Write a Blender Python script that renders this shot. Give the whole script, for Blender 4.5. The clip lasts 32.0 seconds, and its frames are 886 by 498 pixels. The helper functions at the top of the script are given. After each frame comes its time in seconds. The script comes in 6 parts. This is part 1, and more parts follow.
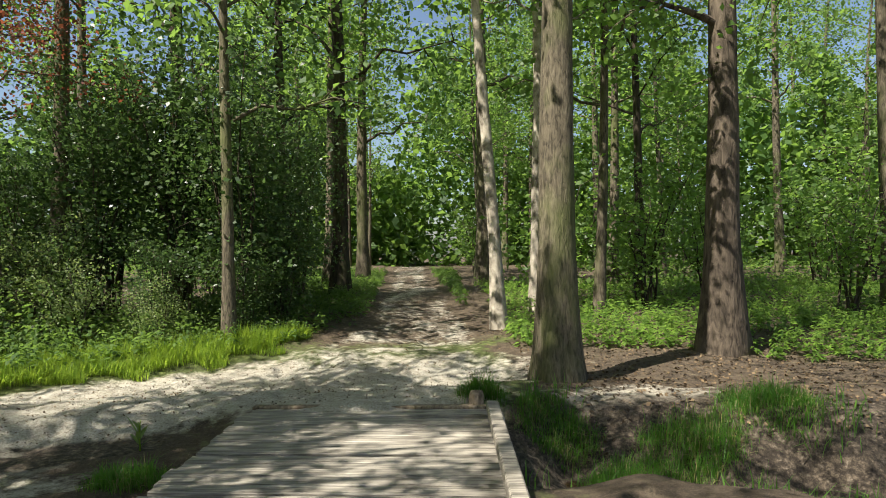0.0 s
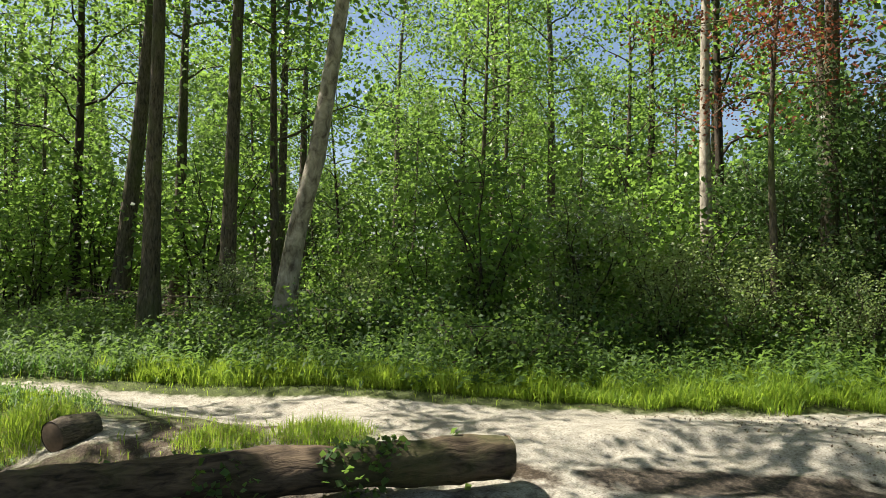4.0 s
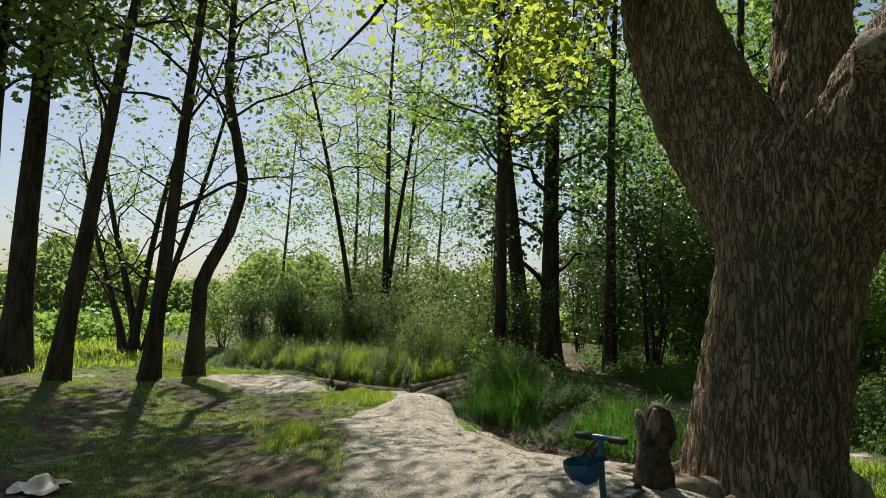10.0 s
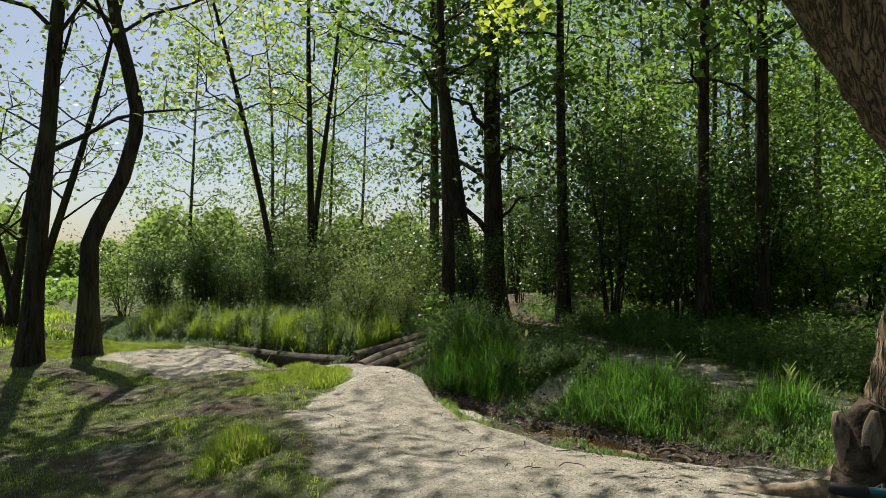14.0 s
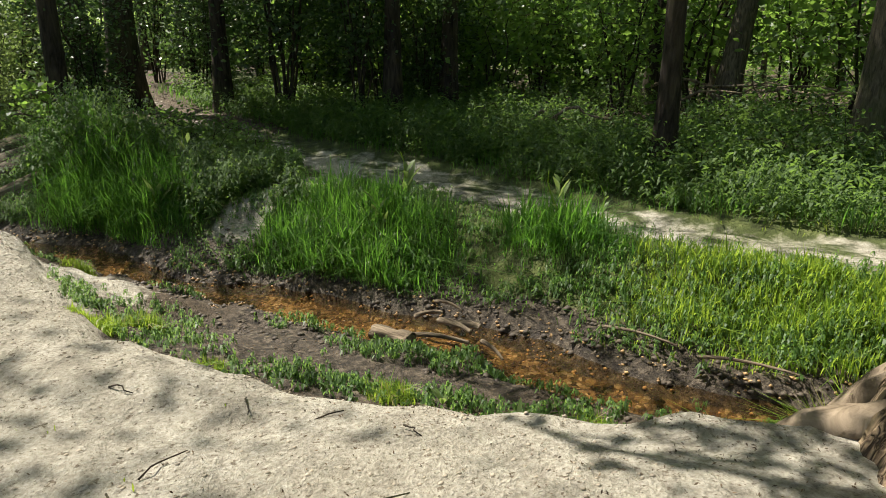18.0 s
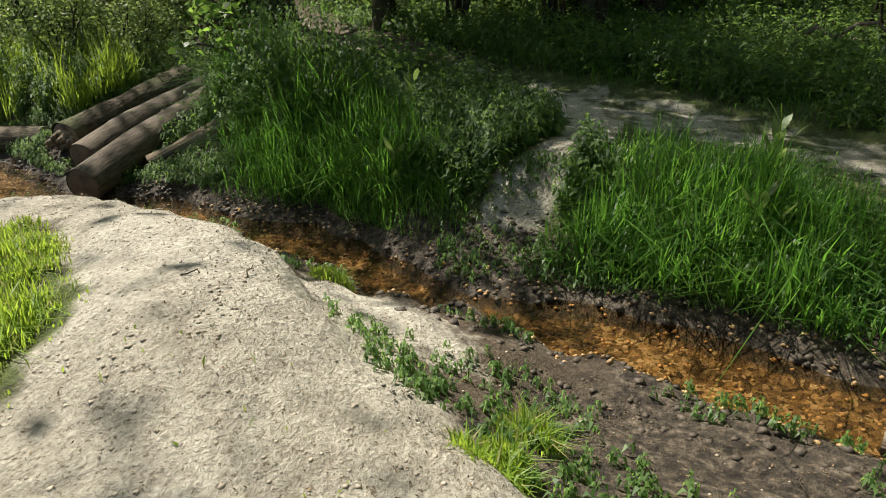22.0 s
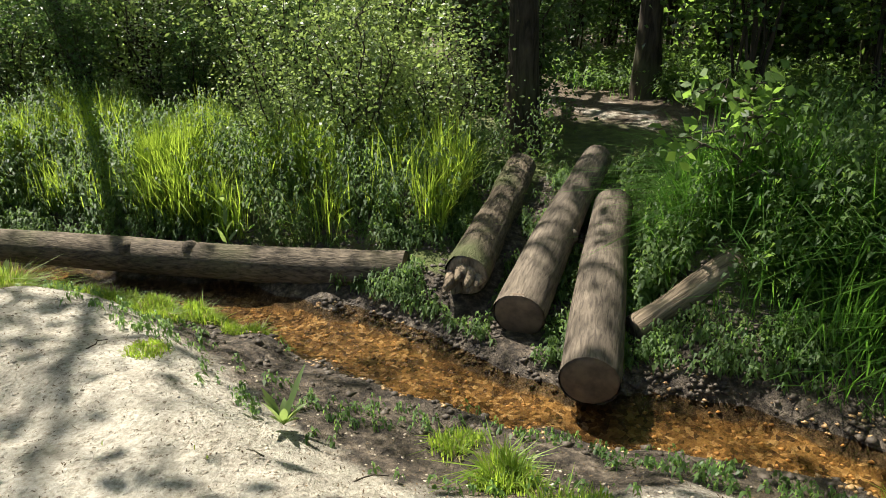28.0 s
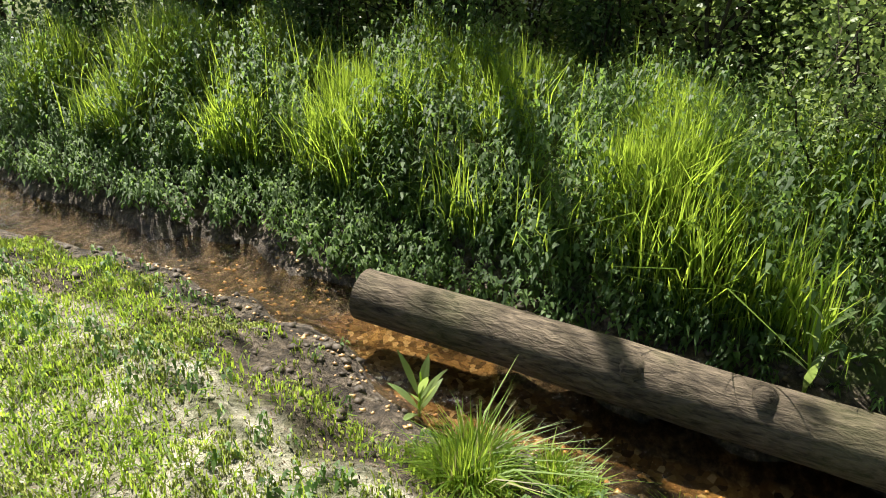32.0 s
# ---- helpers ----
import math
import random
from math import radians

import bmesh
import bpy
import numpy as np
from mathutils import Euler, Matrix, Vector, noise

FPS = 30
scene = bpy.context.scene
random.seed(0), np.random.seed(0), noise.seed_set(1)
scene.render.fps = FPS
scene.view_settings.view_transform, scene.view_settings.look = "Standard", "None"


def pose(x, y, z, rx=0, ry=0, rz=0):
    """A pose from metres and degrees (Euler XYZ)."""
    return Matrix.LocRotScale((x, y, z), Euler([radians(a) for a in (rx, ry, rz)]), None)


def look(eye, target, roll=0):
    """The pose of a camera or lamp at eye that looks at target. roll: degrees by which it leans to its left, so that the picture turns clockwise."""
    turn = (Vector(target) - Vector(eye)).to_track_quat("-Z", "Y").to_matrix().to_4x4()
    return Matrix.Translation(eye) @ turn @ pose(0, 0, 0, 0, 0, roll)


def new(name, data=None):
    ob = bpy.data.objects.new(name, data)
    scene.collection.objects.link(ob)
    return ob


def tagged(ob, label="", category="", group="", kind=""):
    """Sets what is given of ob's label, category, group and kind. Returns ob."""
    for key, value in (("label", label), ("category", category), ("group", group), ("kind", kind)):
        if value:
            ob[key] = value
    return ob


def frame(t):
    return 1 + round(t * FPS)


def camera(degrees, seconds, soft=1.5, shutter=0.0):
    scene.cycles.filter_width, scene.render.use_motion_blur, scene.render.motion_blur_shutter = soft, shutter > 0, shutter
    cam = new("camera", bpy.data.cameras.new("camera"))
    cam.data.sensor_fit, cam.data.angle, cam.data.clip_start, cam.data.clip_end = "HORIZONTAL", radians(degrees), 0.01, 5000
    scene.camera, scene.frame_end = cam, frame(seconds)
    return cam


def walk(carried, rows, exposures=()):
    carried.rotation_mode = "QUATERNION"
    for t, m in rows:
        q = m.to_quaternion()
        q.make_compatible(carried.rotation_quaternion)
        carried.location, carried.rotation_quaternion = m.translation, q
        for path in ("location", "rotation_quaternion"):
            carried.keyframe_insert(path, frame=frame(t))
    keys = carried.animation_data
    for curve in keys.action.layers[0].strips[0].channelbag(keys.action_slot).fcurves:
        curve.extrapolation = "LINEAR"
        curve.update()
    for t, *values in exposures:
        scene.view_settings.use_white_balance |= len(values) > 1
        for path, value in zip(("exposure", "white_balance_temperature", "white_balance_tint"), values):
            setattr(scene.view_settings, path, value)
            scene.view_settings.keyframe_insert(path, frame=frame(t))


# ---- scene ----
cam = camera(65.24, 32.0, soft=0.9)
# seconds, eye, then yaw, pitch and roll in degrees
ROWS = [
    (0, -0.000, -0.000, 1.467, -0.00, 0.45, -0.42),
    (0.5, -0.160, 0.029, 1.480, 5.92, -0.29, 0.22),
    (1, -0.374, 0.033, 1.491, 9.17, 0.32, 0.03),
    (1.5, -0.583, 0.079, 1.470, 18.79, -0.34, 0.84),
    (2, -0.798, 0.141, 1.456, 26.98, 0.30, -1.46),
    (2.5, -0.956, 0.194, 1.438, 35.96, 1.04, -1.94),
    (3, -1.053, 0.187, 1.428, 41.11, 0.23, -0.67),
    (3.5, -1.166, 0.123, 1.434, 45.76, 1.65, -0.95),
    (4, -1.255, 0.068, 1.424, 53.27, 1.77, 0.60),
    (4.5, -1.371, 0.032, 1.428, 61.00, 1.28, 0.65),
    (6.5, -1.926, -0.290, 1.413, 78.48, 3.07, 0.66),
    (7, -2.097, -0.380, 1.420, 81.67, 3.49, 0.11),
    (7.5, -2.221, -0.484, 1.418, 83.61, 3.87, 0.99),
    (8, -2.344, -0.647, 1.424, 88.43, 4.30, 1.60),
    (8.5, -2.449, -0.852, 1.430, 94.34, 5.78, 0.20),
    (9, -2.568, -1.050, 1.432, 104.41, 5.72, -0.26),
    (9.5, -2.692, -1.252, 1.441, 110.12, 5.20, 0.47),
    (10, -2.754, -1.496, 1.448, 114.89, 5.38, 2.30),
    (10.5, -2.788, -1.725, 1.441, 116.56, 5.68, 0.44),
    (11, -2.897, -1.918, 1.420, 118.20, 3.88, 0.43),
    (11.5, -3.053, -2.085, 1.429, 119.24, 2.90, 0.44),
    (12, -3.245, -2.252, 1.458, 116.80, 2.55, 0.06),
    (12.5, -3.449, -2.398, 1.467, 114.34, 1.44, 0.42),
    (13, -3.682, -2.538, 1.476, 113.67, 1.57, -0.09),
    (13.5, -3.973, -2.702, 1.481, 110.15, 2.55, -0.30),
    (14, -4.271, -2.853, 1.457, 107.37, 1.56, 0.05),
    (14.5, -4.596, -2.967, 1.443, 104.89, 0.12, 0.03),
    (16.5, -5.954, -3.262, 1.521, 91.52, -8.23, -0.48),
    (17, -6.261, -3.344, 1.517, 86.07, -13.17, -0.78),
    (17.5, -6.550, -3.386, 1.480, 80.79, -14.96, -1.53),
    (18, -6.801, -3.515, 1.484, 78.75, -16.75, 0.79),
    (18.5, -7.049, -3.672, 1.467, 76.45, -18.08, -2.59),
    (19, -7.266, -3.803, 1.438, 75.34, -18.85, -0.45),
    (19.5, -7.505, -3.909, 1.443, 76.43, -20.80, -0.74),
    (20, -7.745, -4.049, 1.455, 77.85, -22.69, -2.26),
    (20.5, -8.005, -4.236, 1.452, 80.09, -23.02, -0.12),
    (21, -8.285, -4.425, 1.420, 83.52, -23.49, 0.14),
    (21.5, -8.545, -4.627, 1.399, 86.35, -23.97, 0.38),
    (22, -8.813, -4.828, 1.410, 86.49, -23.64, -0.77),
    (22.5, -9.061, -5.013, 1.397, 87.21, -23.10, -1.09),
    (23, -9.270, -5.221, 1.396, 89.23, -22.89, 0.85),
    (23.5, -9.467, -5.469, 1.412, 87.09, -21.61, -0.76),
    (24, -9.673, -5.696, 1.408, 85.33, -22.42, 0.64),
    (24.5, -9.847, -5.991, 1.502, 87.54, -23.02, 2.27),
    (25, -9.957, -6.316, 1.496, 88.25, -19.40, -0.73),
    (25.5, -10.114, -6.647, 1.476, 91.21, -18.36, 1.45),
    (27.5, -10.944, -7.761, 1.451, 88.28, -20.31, 0.95),
    (28, -11.224, -8.021, 1.462, 88.16, -20.10, -0.38),
    (28.5, -11.527, -8.261, 1.447, 89.73, -19.13, -1.21),
    (29, -11.813, -8.534, 1.454, 91.40, -20.74, 1.11),
    (29.5, -12.069, -8.819, 1.485, 92.40, -20.92, 0.38),
    (30, -12.365, -9.086, 1.444, 97.15, -21.53, 0.43),
    (30.5, -12.675, -9.344, 1.431, 101.91, -23.31, -0.14),
    (31, -12.981, -9.587, 1.427, 102.43, -21.91, -2.11),
    (31.5, -13.246, -9.892, 1.438, 101.45, -23.02, -0.59),
    (32, -13.526, -10.190, 1.404, 104.72, -27.01, 1.46),
]
walk(cam, [(t, pose(x, y, z, 90 + pitch, 0, yaw) @ pose(0, 0, 0, 0, 0, roll)) for t, x, y, z, yaw, pitch, roll in ROWS], [(0, 1.25), (4, 1.3), (7, 1.55), (8, 1.5), (9, 0.95), (10, 0.65), (13, 0.5), (14.5, 0.7), (16.5, 1.1), (19, 1.1), (22, 1.1), (25, 1.5), (28, 1.55), (30, 1.6), (32, 1.65)])

# ---- light ----
SUN_YAW, SUN_EL = 130.0, 55.0
world = bpy.data.worlds.new("world")
scene.world = world
world.use_nodes = True
wn = world.node_tree
sky = wn.nodes.new("ShaderNodeTexSky")
sky.sky_type, sky.sun_disc = "NISHITA", False
sky.sun_elevation, sky.sun_rotation = radians(SUN_EL), radians(-SUN_YAW)
sky.air_density, sky.dust_density = 1.0, 1.7
wn.nodes["Background"].inputs[1].default_value = 0.062
wn.links.new(sky.outputs[0], wn.nodes["Background"].inputs[0])
sun = new("sun", bpy.data.lights.new("sun", "SUN"))
sun.data.energy, sun.data.angle, sun.data.color = 5.0, radians(0.53), (1.0, 0.945, 0.85)
toward = Vector((-math.sin(radians(SUN_YAW)) * math.cos(radians(SUN_EL)), math.cos(radians(SUN_YAW)) * math.cos(radians(SUN_EL)), math.sin(radians(SUN_EL))))
sun.matrix_world = look(toward * 60, (0, 0, 0))

# ---- materials ----
_rng = np.random.default_rng(7)


def material(name, build):
    m = bpy.data.materials.new(name)
    m.use_nodes = True
    nt = m.node_tree
    bsdf = nt.nodes["Principled BSDF"]
    build(nt, bsdf)
    return m


def node(nt, kind, **inputs):
    n = nt.nodes.new(kind)
    for k, v in inputs.items():
        n.inputs[k.replace("_", " ")].default_value = v
    return n


def coords(nt, scale=(1, 1, 1), world_space=False):
    mp = nt.nodes.new("ShaderNodeMapping")
    mp.inputs["Scale"].default_value = scale
    if world_space:
        g = nt.nodes.new("ShaderNodeNewGeometry")
        nt.links.new(g.outputs["Position"], mp.inputs[0])
    else:
        g = nt.nodes.new("ShaderNodeTexCoord")
        nt.links.new(g.outputs["Object"], mp.inputs[0])
    return mp.outputs[0]


def noise_tex(nt, vec, scale, detail=4.0, rough=0.6, warp=0.0):
    n = node(nt, "ShaderNodeTexNoise", Scale=scale, Detail=detail, Roughness=rough, Distortion=warp)
    nt.links.new(vec, n.inputs["Vector"])
    return n.outputs["Fac"]


def ramp(nt, fac, stops):
    r = nt.nodes.new("ShaderNodeValToRGB")
    el = r.color_ramp.elements
    while len(el) < len(stops):
        el.new(0.5)
    for e, (p, c) in zip(el, stops):
        e.position, e.color = p, (*c, 1) if len(c) == 3 else c
    nt.links.new(fac, r.inputs[0])
    return r.outputs[0]


def mix(nt, fac, a, b, mode="MIX"):
    n = nt.nodes.new("ShaderNodeMix")
    n.data_type, n.blend_type = "RGBA", mode
    for sock, v in ((n.inputs[0], fac), (n.inputs[6], a), (n.inputs[7], b)):
        if isinstance(v, bpy.types.NodeSocket):
            nt.links.new(v, sock)
        elif isinstance(v, (int, float)):
            sock.default_value = v
        else:
            sock.default_value = (*v, 1)
    return n.outputs[2]


def maths(nt, op, a, b=0.0, clamp=False):
    n = nt.nodes.new("ShaderNodeMath")
    n.operation, n.use_clamp = op, clamp
    for sock, v in zip(n.inputs, (a, b)):
        if isinstance(v, bpy.types.NodeSocket):
            nt.links.new(v, sock)
        else:
            sock.default_value = v
    return n.outputs[0]


def bump(nt, bsdf, height, strength=0.5, distance=0.02):
    b = node(nt, "ShaderNodeBump", Strength=strength, Distance=distance)
    nt.links.new(height, b.inputs["Height"])
    nt.links.new(b.outputs[0], bsdf.inputs["Normal"])


def bark(name, dark, light, grain=(14, 14, 2.2), depth=0.02, moss=0.0, moss_colour=(0.09, 0.11, 0.03)):
    def build(nt, b):
        v = coords(nt, grain)
        furrow = noise_tex(nt, v, 1.0, 5, 0.62, 0.6)
        blotch = noise_tex(nt, coords(nt, (1.3, 1.3, 0.7)), 1.6, 3)
        c = ramp(nt, furrow, [(0.34, dark), (0.5, tuple((a + d) / 2 for a, d in zip(dark, light))), (0.68, light)])
        c = mix(nt, 0.55, c, ramp(nt, blotch, [(0.3, (0.45, 0.43, 0.4)), (0.7, (1.25, 1.2, 1.12))]), "MULTIPLY")
        if moss:
            patch = ramp(nt, noise_tex(nt, coords(nt, (1, 1, 0.5), True), 1.7, 4), [(0.5, (0, 0, 0)), (0.66, (moss, moss, moss))])
            c = mix(nt, patch, c, moss_colour)
        nt.links.new(c, b.inputs["Base Color"])
        b.inputs["Roughness"].default_value = 0.88
        b.inputs["Specular IOR Level"].default_value = 0.2
        bump(nt, b, furrow, 1.0, depth)
    return material(name, build)


def ridged_bark(name, dark, light, grain, depth, moss_colour=(0.085, 0.1, 0.03)):
    """Bark of long plates parted by a net of dark furrows."""
    def build(nt, b):
        plate = maths(nt, "ABSOLUTE", maths(nt, "SUBTRACT", noise_tex(nt, coords(nt, grain), 1.0, 2.5, 0.5, 0.9), 0.5))
        fine = noise_tex(nt, coords(nt, (90, 90, 30)), 1.0, 3)
        c = ramp(nt, plate, [(0.0, dark), (0.035, tuple(a * 0.7 + d * 0.3 for a, d in zip(dark, light))), (0.09, tuple(a * 0.35 + d * 0.65 for a, d in zip(dark, light))), (0.2, light)])
        c = mix(nt, 0.7, c, ramp(nt, fine, [(0.3, (0.6, 0.58, 0.55)), (0.7, (1.25, 1.2, 1.15))]), "MULTIPLY")
        c = mix(nt, 0.6, c, ramp(nt, noise_tex(nt, coords(nt, (1.4, 1.4, 0.9)), 1.6, 3), [(0.3, (0.55, 0.52, 0.5)), (0.7, (1.25, 1.18, 1.1))]), "MULTIPLY")
        c = mix(nt, ramp(nt, noise_tex(nt, coords(nt, (1, 1, 0.6), True), 1.5, 4), [(0.5, (0, 0, 0)), (0.68, (0.45,) * 3)]), c, moss_colour)
        nt.links.new(c, b.inputs["Base Color"])
        b.inputs["Roughness"].default_value = 0.9
        b.inputs["Specular IOR Level"].default_value = 0.2
        relief = ramp(nt, plate, [(0.0, (0, 0, 0)), (0.06, (0.6,) * 3), (0.2, (1, 1, 1))])
        bump(nt, b, maths(nt, "ADD", relief, maths(nt, "MULTIPLY", fine, 0.25)), 1.0, depth)
    return material(name, build)


def leaf_material(name, dark, light, through_colour=None, share=0.45, gloss=0.45):
    """Two-sided leaf: a waxy face and light that passes through the blade."""
    def build(nt, b):
        g = nt.nodes.new("ShaderNodeNewGeometry")
        c = ramp(nt, g.outputs["Random Per Island"], [(0.0, dark), (0.55, tuple((a + d) / 2 for a, d in zip(dark, light))), (1.0, light)])
        patch = noise_tex(nt, coords(nt, (1, 1, 1), True), 0.7, 2)
        c = mix(nt, 1.0, c, ramp(nt, patch, [(0.3, (0.75, 0.8, 0.8)), (0.7, (1.2, 1.15, 1.0))]), "MULTIPLY")
        nt.links.new(c, b.inputs["Base Color"])
        b.inputs["Roughness"].default_value = gloss
        b.inputs["Specular IOR Level"].default_value = 0.32
        t = nt.nodes.new("ShaderNodeBsdfTranslucent")
        tc = through_colour or tuple(min(1, k * 1.6) for k in light)
        nt.links.new(mix(nt, 0.75, c, tc), t.inputs[0])
        m = nt.nodes.new("ShaderNodeMixShader")
        m.inputs[0].default_value = share
        nt.links.new(b.outputs[0], m.inputs[1])
        nt.links.new(t.outputs[0], m.inputs[2])
        nt.links.new(m.outputs[0], nt.nodes["Material Output"].inputs[0])
    return material(name, build)


def plain(name, colour, rough=0.5, metal=0.0, vary=0.25, scale=20.0, relief=0.0):
    def build(nt, b):
        f = noise_tex(nt, coords(nt), scale, 4)
        nt.links.new(mix(nt, 1.0, colour, ramp(nt, f, [(0.3, (1 - vary,) * 3), (0.7, (1 + vary,) * 3)]), "MULTIPLY"), b.inputs["Base Color"])
        b.inputs["Roughness"].default_value, b.inputs["Metallic"].default_value = rough, metal
        if relief:
            bump(nt, b, f, 0.6, relief)
    return material(name, build)


def ground_build(nt, b):
    def mask(key):
        a = nt.nodes.new("ShaderNodeAttribute")
        a.attribute_name = key
        return a.outputs["Fac"]
    p = coords(nt, (1, 1, 1), True)
    fine, mid, big = noise_tex(nt, p, 55, 5, 0.7), noise_tex(nt, p, 7, 5, 0.65), noise_tex(nt, p, 0.9, 4)
    grit = noise_tex(nt, p, 160, 2)
    soil = ramp(nt, mid, [(0.3, (0.035, 0.026, 0.017)), (0.5, (0.085, 0.062, 0.04)), (0.7, (0.15, 0.115, 0.075))])
    litter = mix(nt, ramp(nt, fine, [(0.5, (0, 0, 0)), (0.62, (0.8,) * 3)]), soil, (0.15, 0.112, 0.075))
    sand = ramp(nt, fine, [(0.25, (0.19, 0.165, 0.125)), (0.42, (0.41, 0.375, 0.305)), (0.66, (0.61, 0.575, 0.49))])
    sand = mix(nt, 0.9, sand, ramp(nt, mid, [(0.3, (0.62, 0.6, 0.57)), (0.6, (1.06, 1.05, 1.03))]), "MULTIPLY")
    sand = mix(nt, 0.7, sand, ramp(nt, big, [(0.35, (0.78, 0.76, 0.72)), (0.6, (1.05, 1.05, 1.05))]), "MULTIPLY")
    specks = ramp(nt, noise_tex(nt, p, 34, 3, 0.75), [(0.6, (0, 0, 0)), (0.66, (0.8,) * 3)])
    sand = mix(nt, specks, sand, (0.12, 0.085, 0.05))
    lump = noise_tex(nt, p, 19, 7, 0.72)
    mud = ramp(nt, lump, [(0.34, (0.014, 0.01, 0.007)), (0.48, (0.055, 0.042, 0.029)), (0.58, (0.13, 0.1, 0.07)), (0.68, (0.24, 0.2, 0.15))])
    pebble = nt.nodes.new("ShaderNodeTexVoronoi")
    pebble.inputs["Scale"].default_value = 38
    nt.links.new(p, pebble.inputs["Vector"])
    hue = nt.nodes.new("ShaderNodeSeparateColor")
    nt.links.new(pebble.outputs["Color"], hue.inputs[0])
    bed = ramp(nt, hue.outputs[0], [(0.0, (0.06, 0.036, 0.016)), (0.4, (0.19, 0.12, 0.052)), (0.8, (0.34, 0.23, 0.11)), (1.0, (0.55, 0.44, 0.28))])
    bed = mix(nt, 0.8, bed, ramp(nt, noise_tex(nt, p, 2.3, 4), [(0.35, (0.35, 0.3, 0.26)), (0.6, (1.1, 1.08, 1.0))]), "MULTIPLY")
    turf = ramp(nt, mid, [(0.3, (0.045, 0.05, 0.02)), (0.5, (0.085, 0.105, 0.03)), (0.62, (0.12, 0.14, 0.04)), (0.75, (0.24, 0.23, 0.12))])
    c = litter
    edge = maths(nt, "MULTIPLY", maths(nt, "SUBTRACT", mid, 0.5), 1.1)
    for key, col in (("turf", turf), ("sand", sand), ("mud", mud), ("bed", bed)):
        f = maths(nt, "ADD", mask(key), maths(nt, "MULTIPLY", edge, 0.8 if key != "bed" else 0.3))
        f = ramp(nt, f, [(0.36, (0, 0, 0)), (0.62, (1, 1, 1))])
        c = mix(nt, f, c, col)
    nt.links.new(c, b.inputs["Base Color"])
    r = ramp(nt, mask("mud"), [(0.3, (0.93,) * 3), (0.9, (0.7,) * 3)])
    nt.links.new(r, b.inputs["Roughness"])
    b.inputs["Specular IOR Level"].default_value = 0.3
    h = maths(nt, "ADD", maths(nt, "ADD", mid, maths(nt, "MULTIPLY", lump, 0.8)), maths(nt, "ADD", maths(nt, "MULTIPLY", fine, 0.45), maths(nt, "MULTIPLY", grit, 0.12)))
    bump(nt, b, h, 1.0, 0.05)


GROUND = material("ground_soil_sand_and_mud", ground_build)


def water_build(nt, b):
    nt.nodes.remove(b)
    t = node(nt, "ShaderNodeBsdfTransparent")
    t.inputs[0].default_value = (0.86, 0.75, 0.57, 1)
    g = node(nt, "ShaderNodeBsdfGlossy", Roughness=0.04)
    f = node(nt, "ShaderNodeFresnel", IOR=1.33)
    bp = node(nt, "ShaderNodeBump", Strength=0.7, Distance=0.022)
    p = coords(nt, (1, 1, 1), True)
    nt.links.new(maths(nt, "ADD", noise_tex(nt, p, 13, 3, 0.55, 0.8), maths(nt, "MULTIPLY", noise_tex(nt, p, 42, 3, 0.6, 1.2), 0.35)), bp.inputs["Height"])
    for n in (g, f):
        nt.links.new(bp.outputs[0], n.inputs["Normal"])
    m = nt.nodes.new("ShaderNodeMixShader")
    nt.links.new(f.outputs[0], m.inputs[0])
    nt.links.new(t.outputs[0], m.inputs[1])
    nt.links.new(g.outputs[0], m.inputs[2])
    nt.links.new(m.outputs[0], nt.nodes["Material Output"].inputs[0])


WATER = material("clear_amber_water", water_build)
OAK_BARK = ridged_bark("oak_bark", (0.065, 0.047, 0.031), (0.34, 0.262, 0.175), (26, 26, 5.0), 0.02)
ROOT_BARK = bark("sandy_root_bark", (0.1, 0.075, 0.05), (0.36, 0.29, 0.21), (12, 12, 6), 0.015)
GREY_BARK = bark("grey_bark", (0.04, 0.034, 0.024), (0.185, 0.158, 0.112), (30, 30, 7), 0.018, 0.6)
DARK_BARK = bark("dark_bark", (0.018, 0.014, 0.01), (0.09, 0.072, 0.052), (14, 14, 2.6), 0.02, 0.3)
PINE_BARK = bark("pine_bark", (0.03, 0.024, 0.018), (0.15, 0.12, 0.09), (13, 13, 4.0), 0.03)
PALE_BARK = bark("pale_bark", (0.12, 0.1, 0.075), (0.55, 0.5, 0.41), (7, 7, 4.5), 0.01)
LOG_BARK = bark("log_bark", (0.036, 0.029, 0.021), (0.17, 0.137, 0.1), (14, 55, 55), 0.012, 0.2)
PEELING_BARK = bark("peeling_bark", (0.018, 0.013, 0.009), (0.13, 0.095, 0.062), (5, 18, 18), 0.02, 0.4)
SMOOTH_LOG = bark("smooth_log", (0.055, 0.044, 0.034), (0.17, 0.14, 0.106), (9, 55, 55), 0.006)
MOSSY_LOG = bark("mossy_log", (0.035, 0.027, 0.018), (0.17, 0.135, 0.095), (12, 40, 40), 0.02, 0.75, (0.07, 0.085, 0.03))
OLD_LOG = bark("split_wood", (0.06, 0.045, 0.03), (0.34, 0.27, 0.19), (2.4, 34, 34), 0.014)
OLD_WOOD = bark("weathered_wood", (0.06, 0.045, 0.03), (0.34, 0.27, 0.19), (26, 26, 9), 0.014)
PLANK = bark("grey_plank", (0.09, 0.08, 0.066), (0.4, 0.37, 0.315), (3.0, 40, 40), 0.006)
CUT_WOOD = plain("cut_wood", (0.14, 0.095, 0.057), 0.8, 0, 0.4, 14, 0.01)
LEAF_OAK = leaf_material("oak_leaf", (0.09, 0.14, 0.012), (0.2, 0.25, 0.03), (0.62, 0.74, 0.09), 0.54)
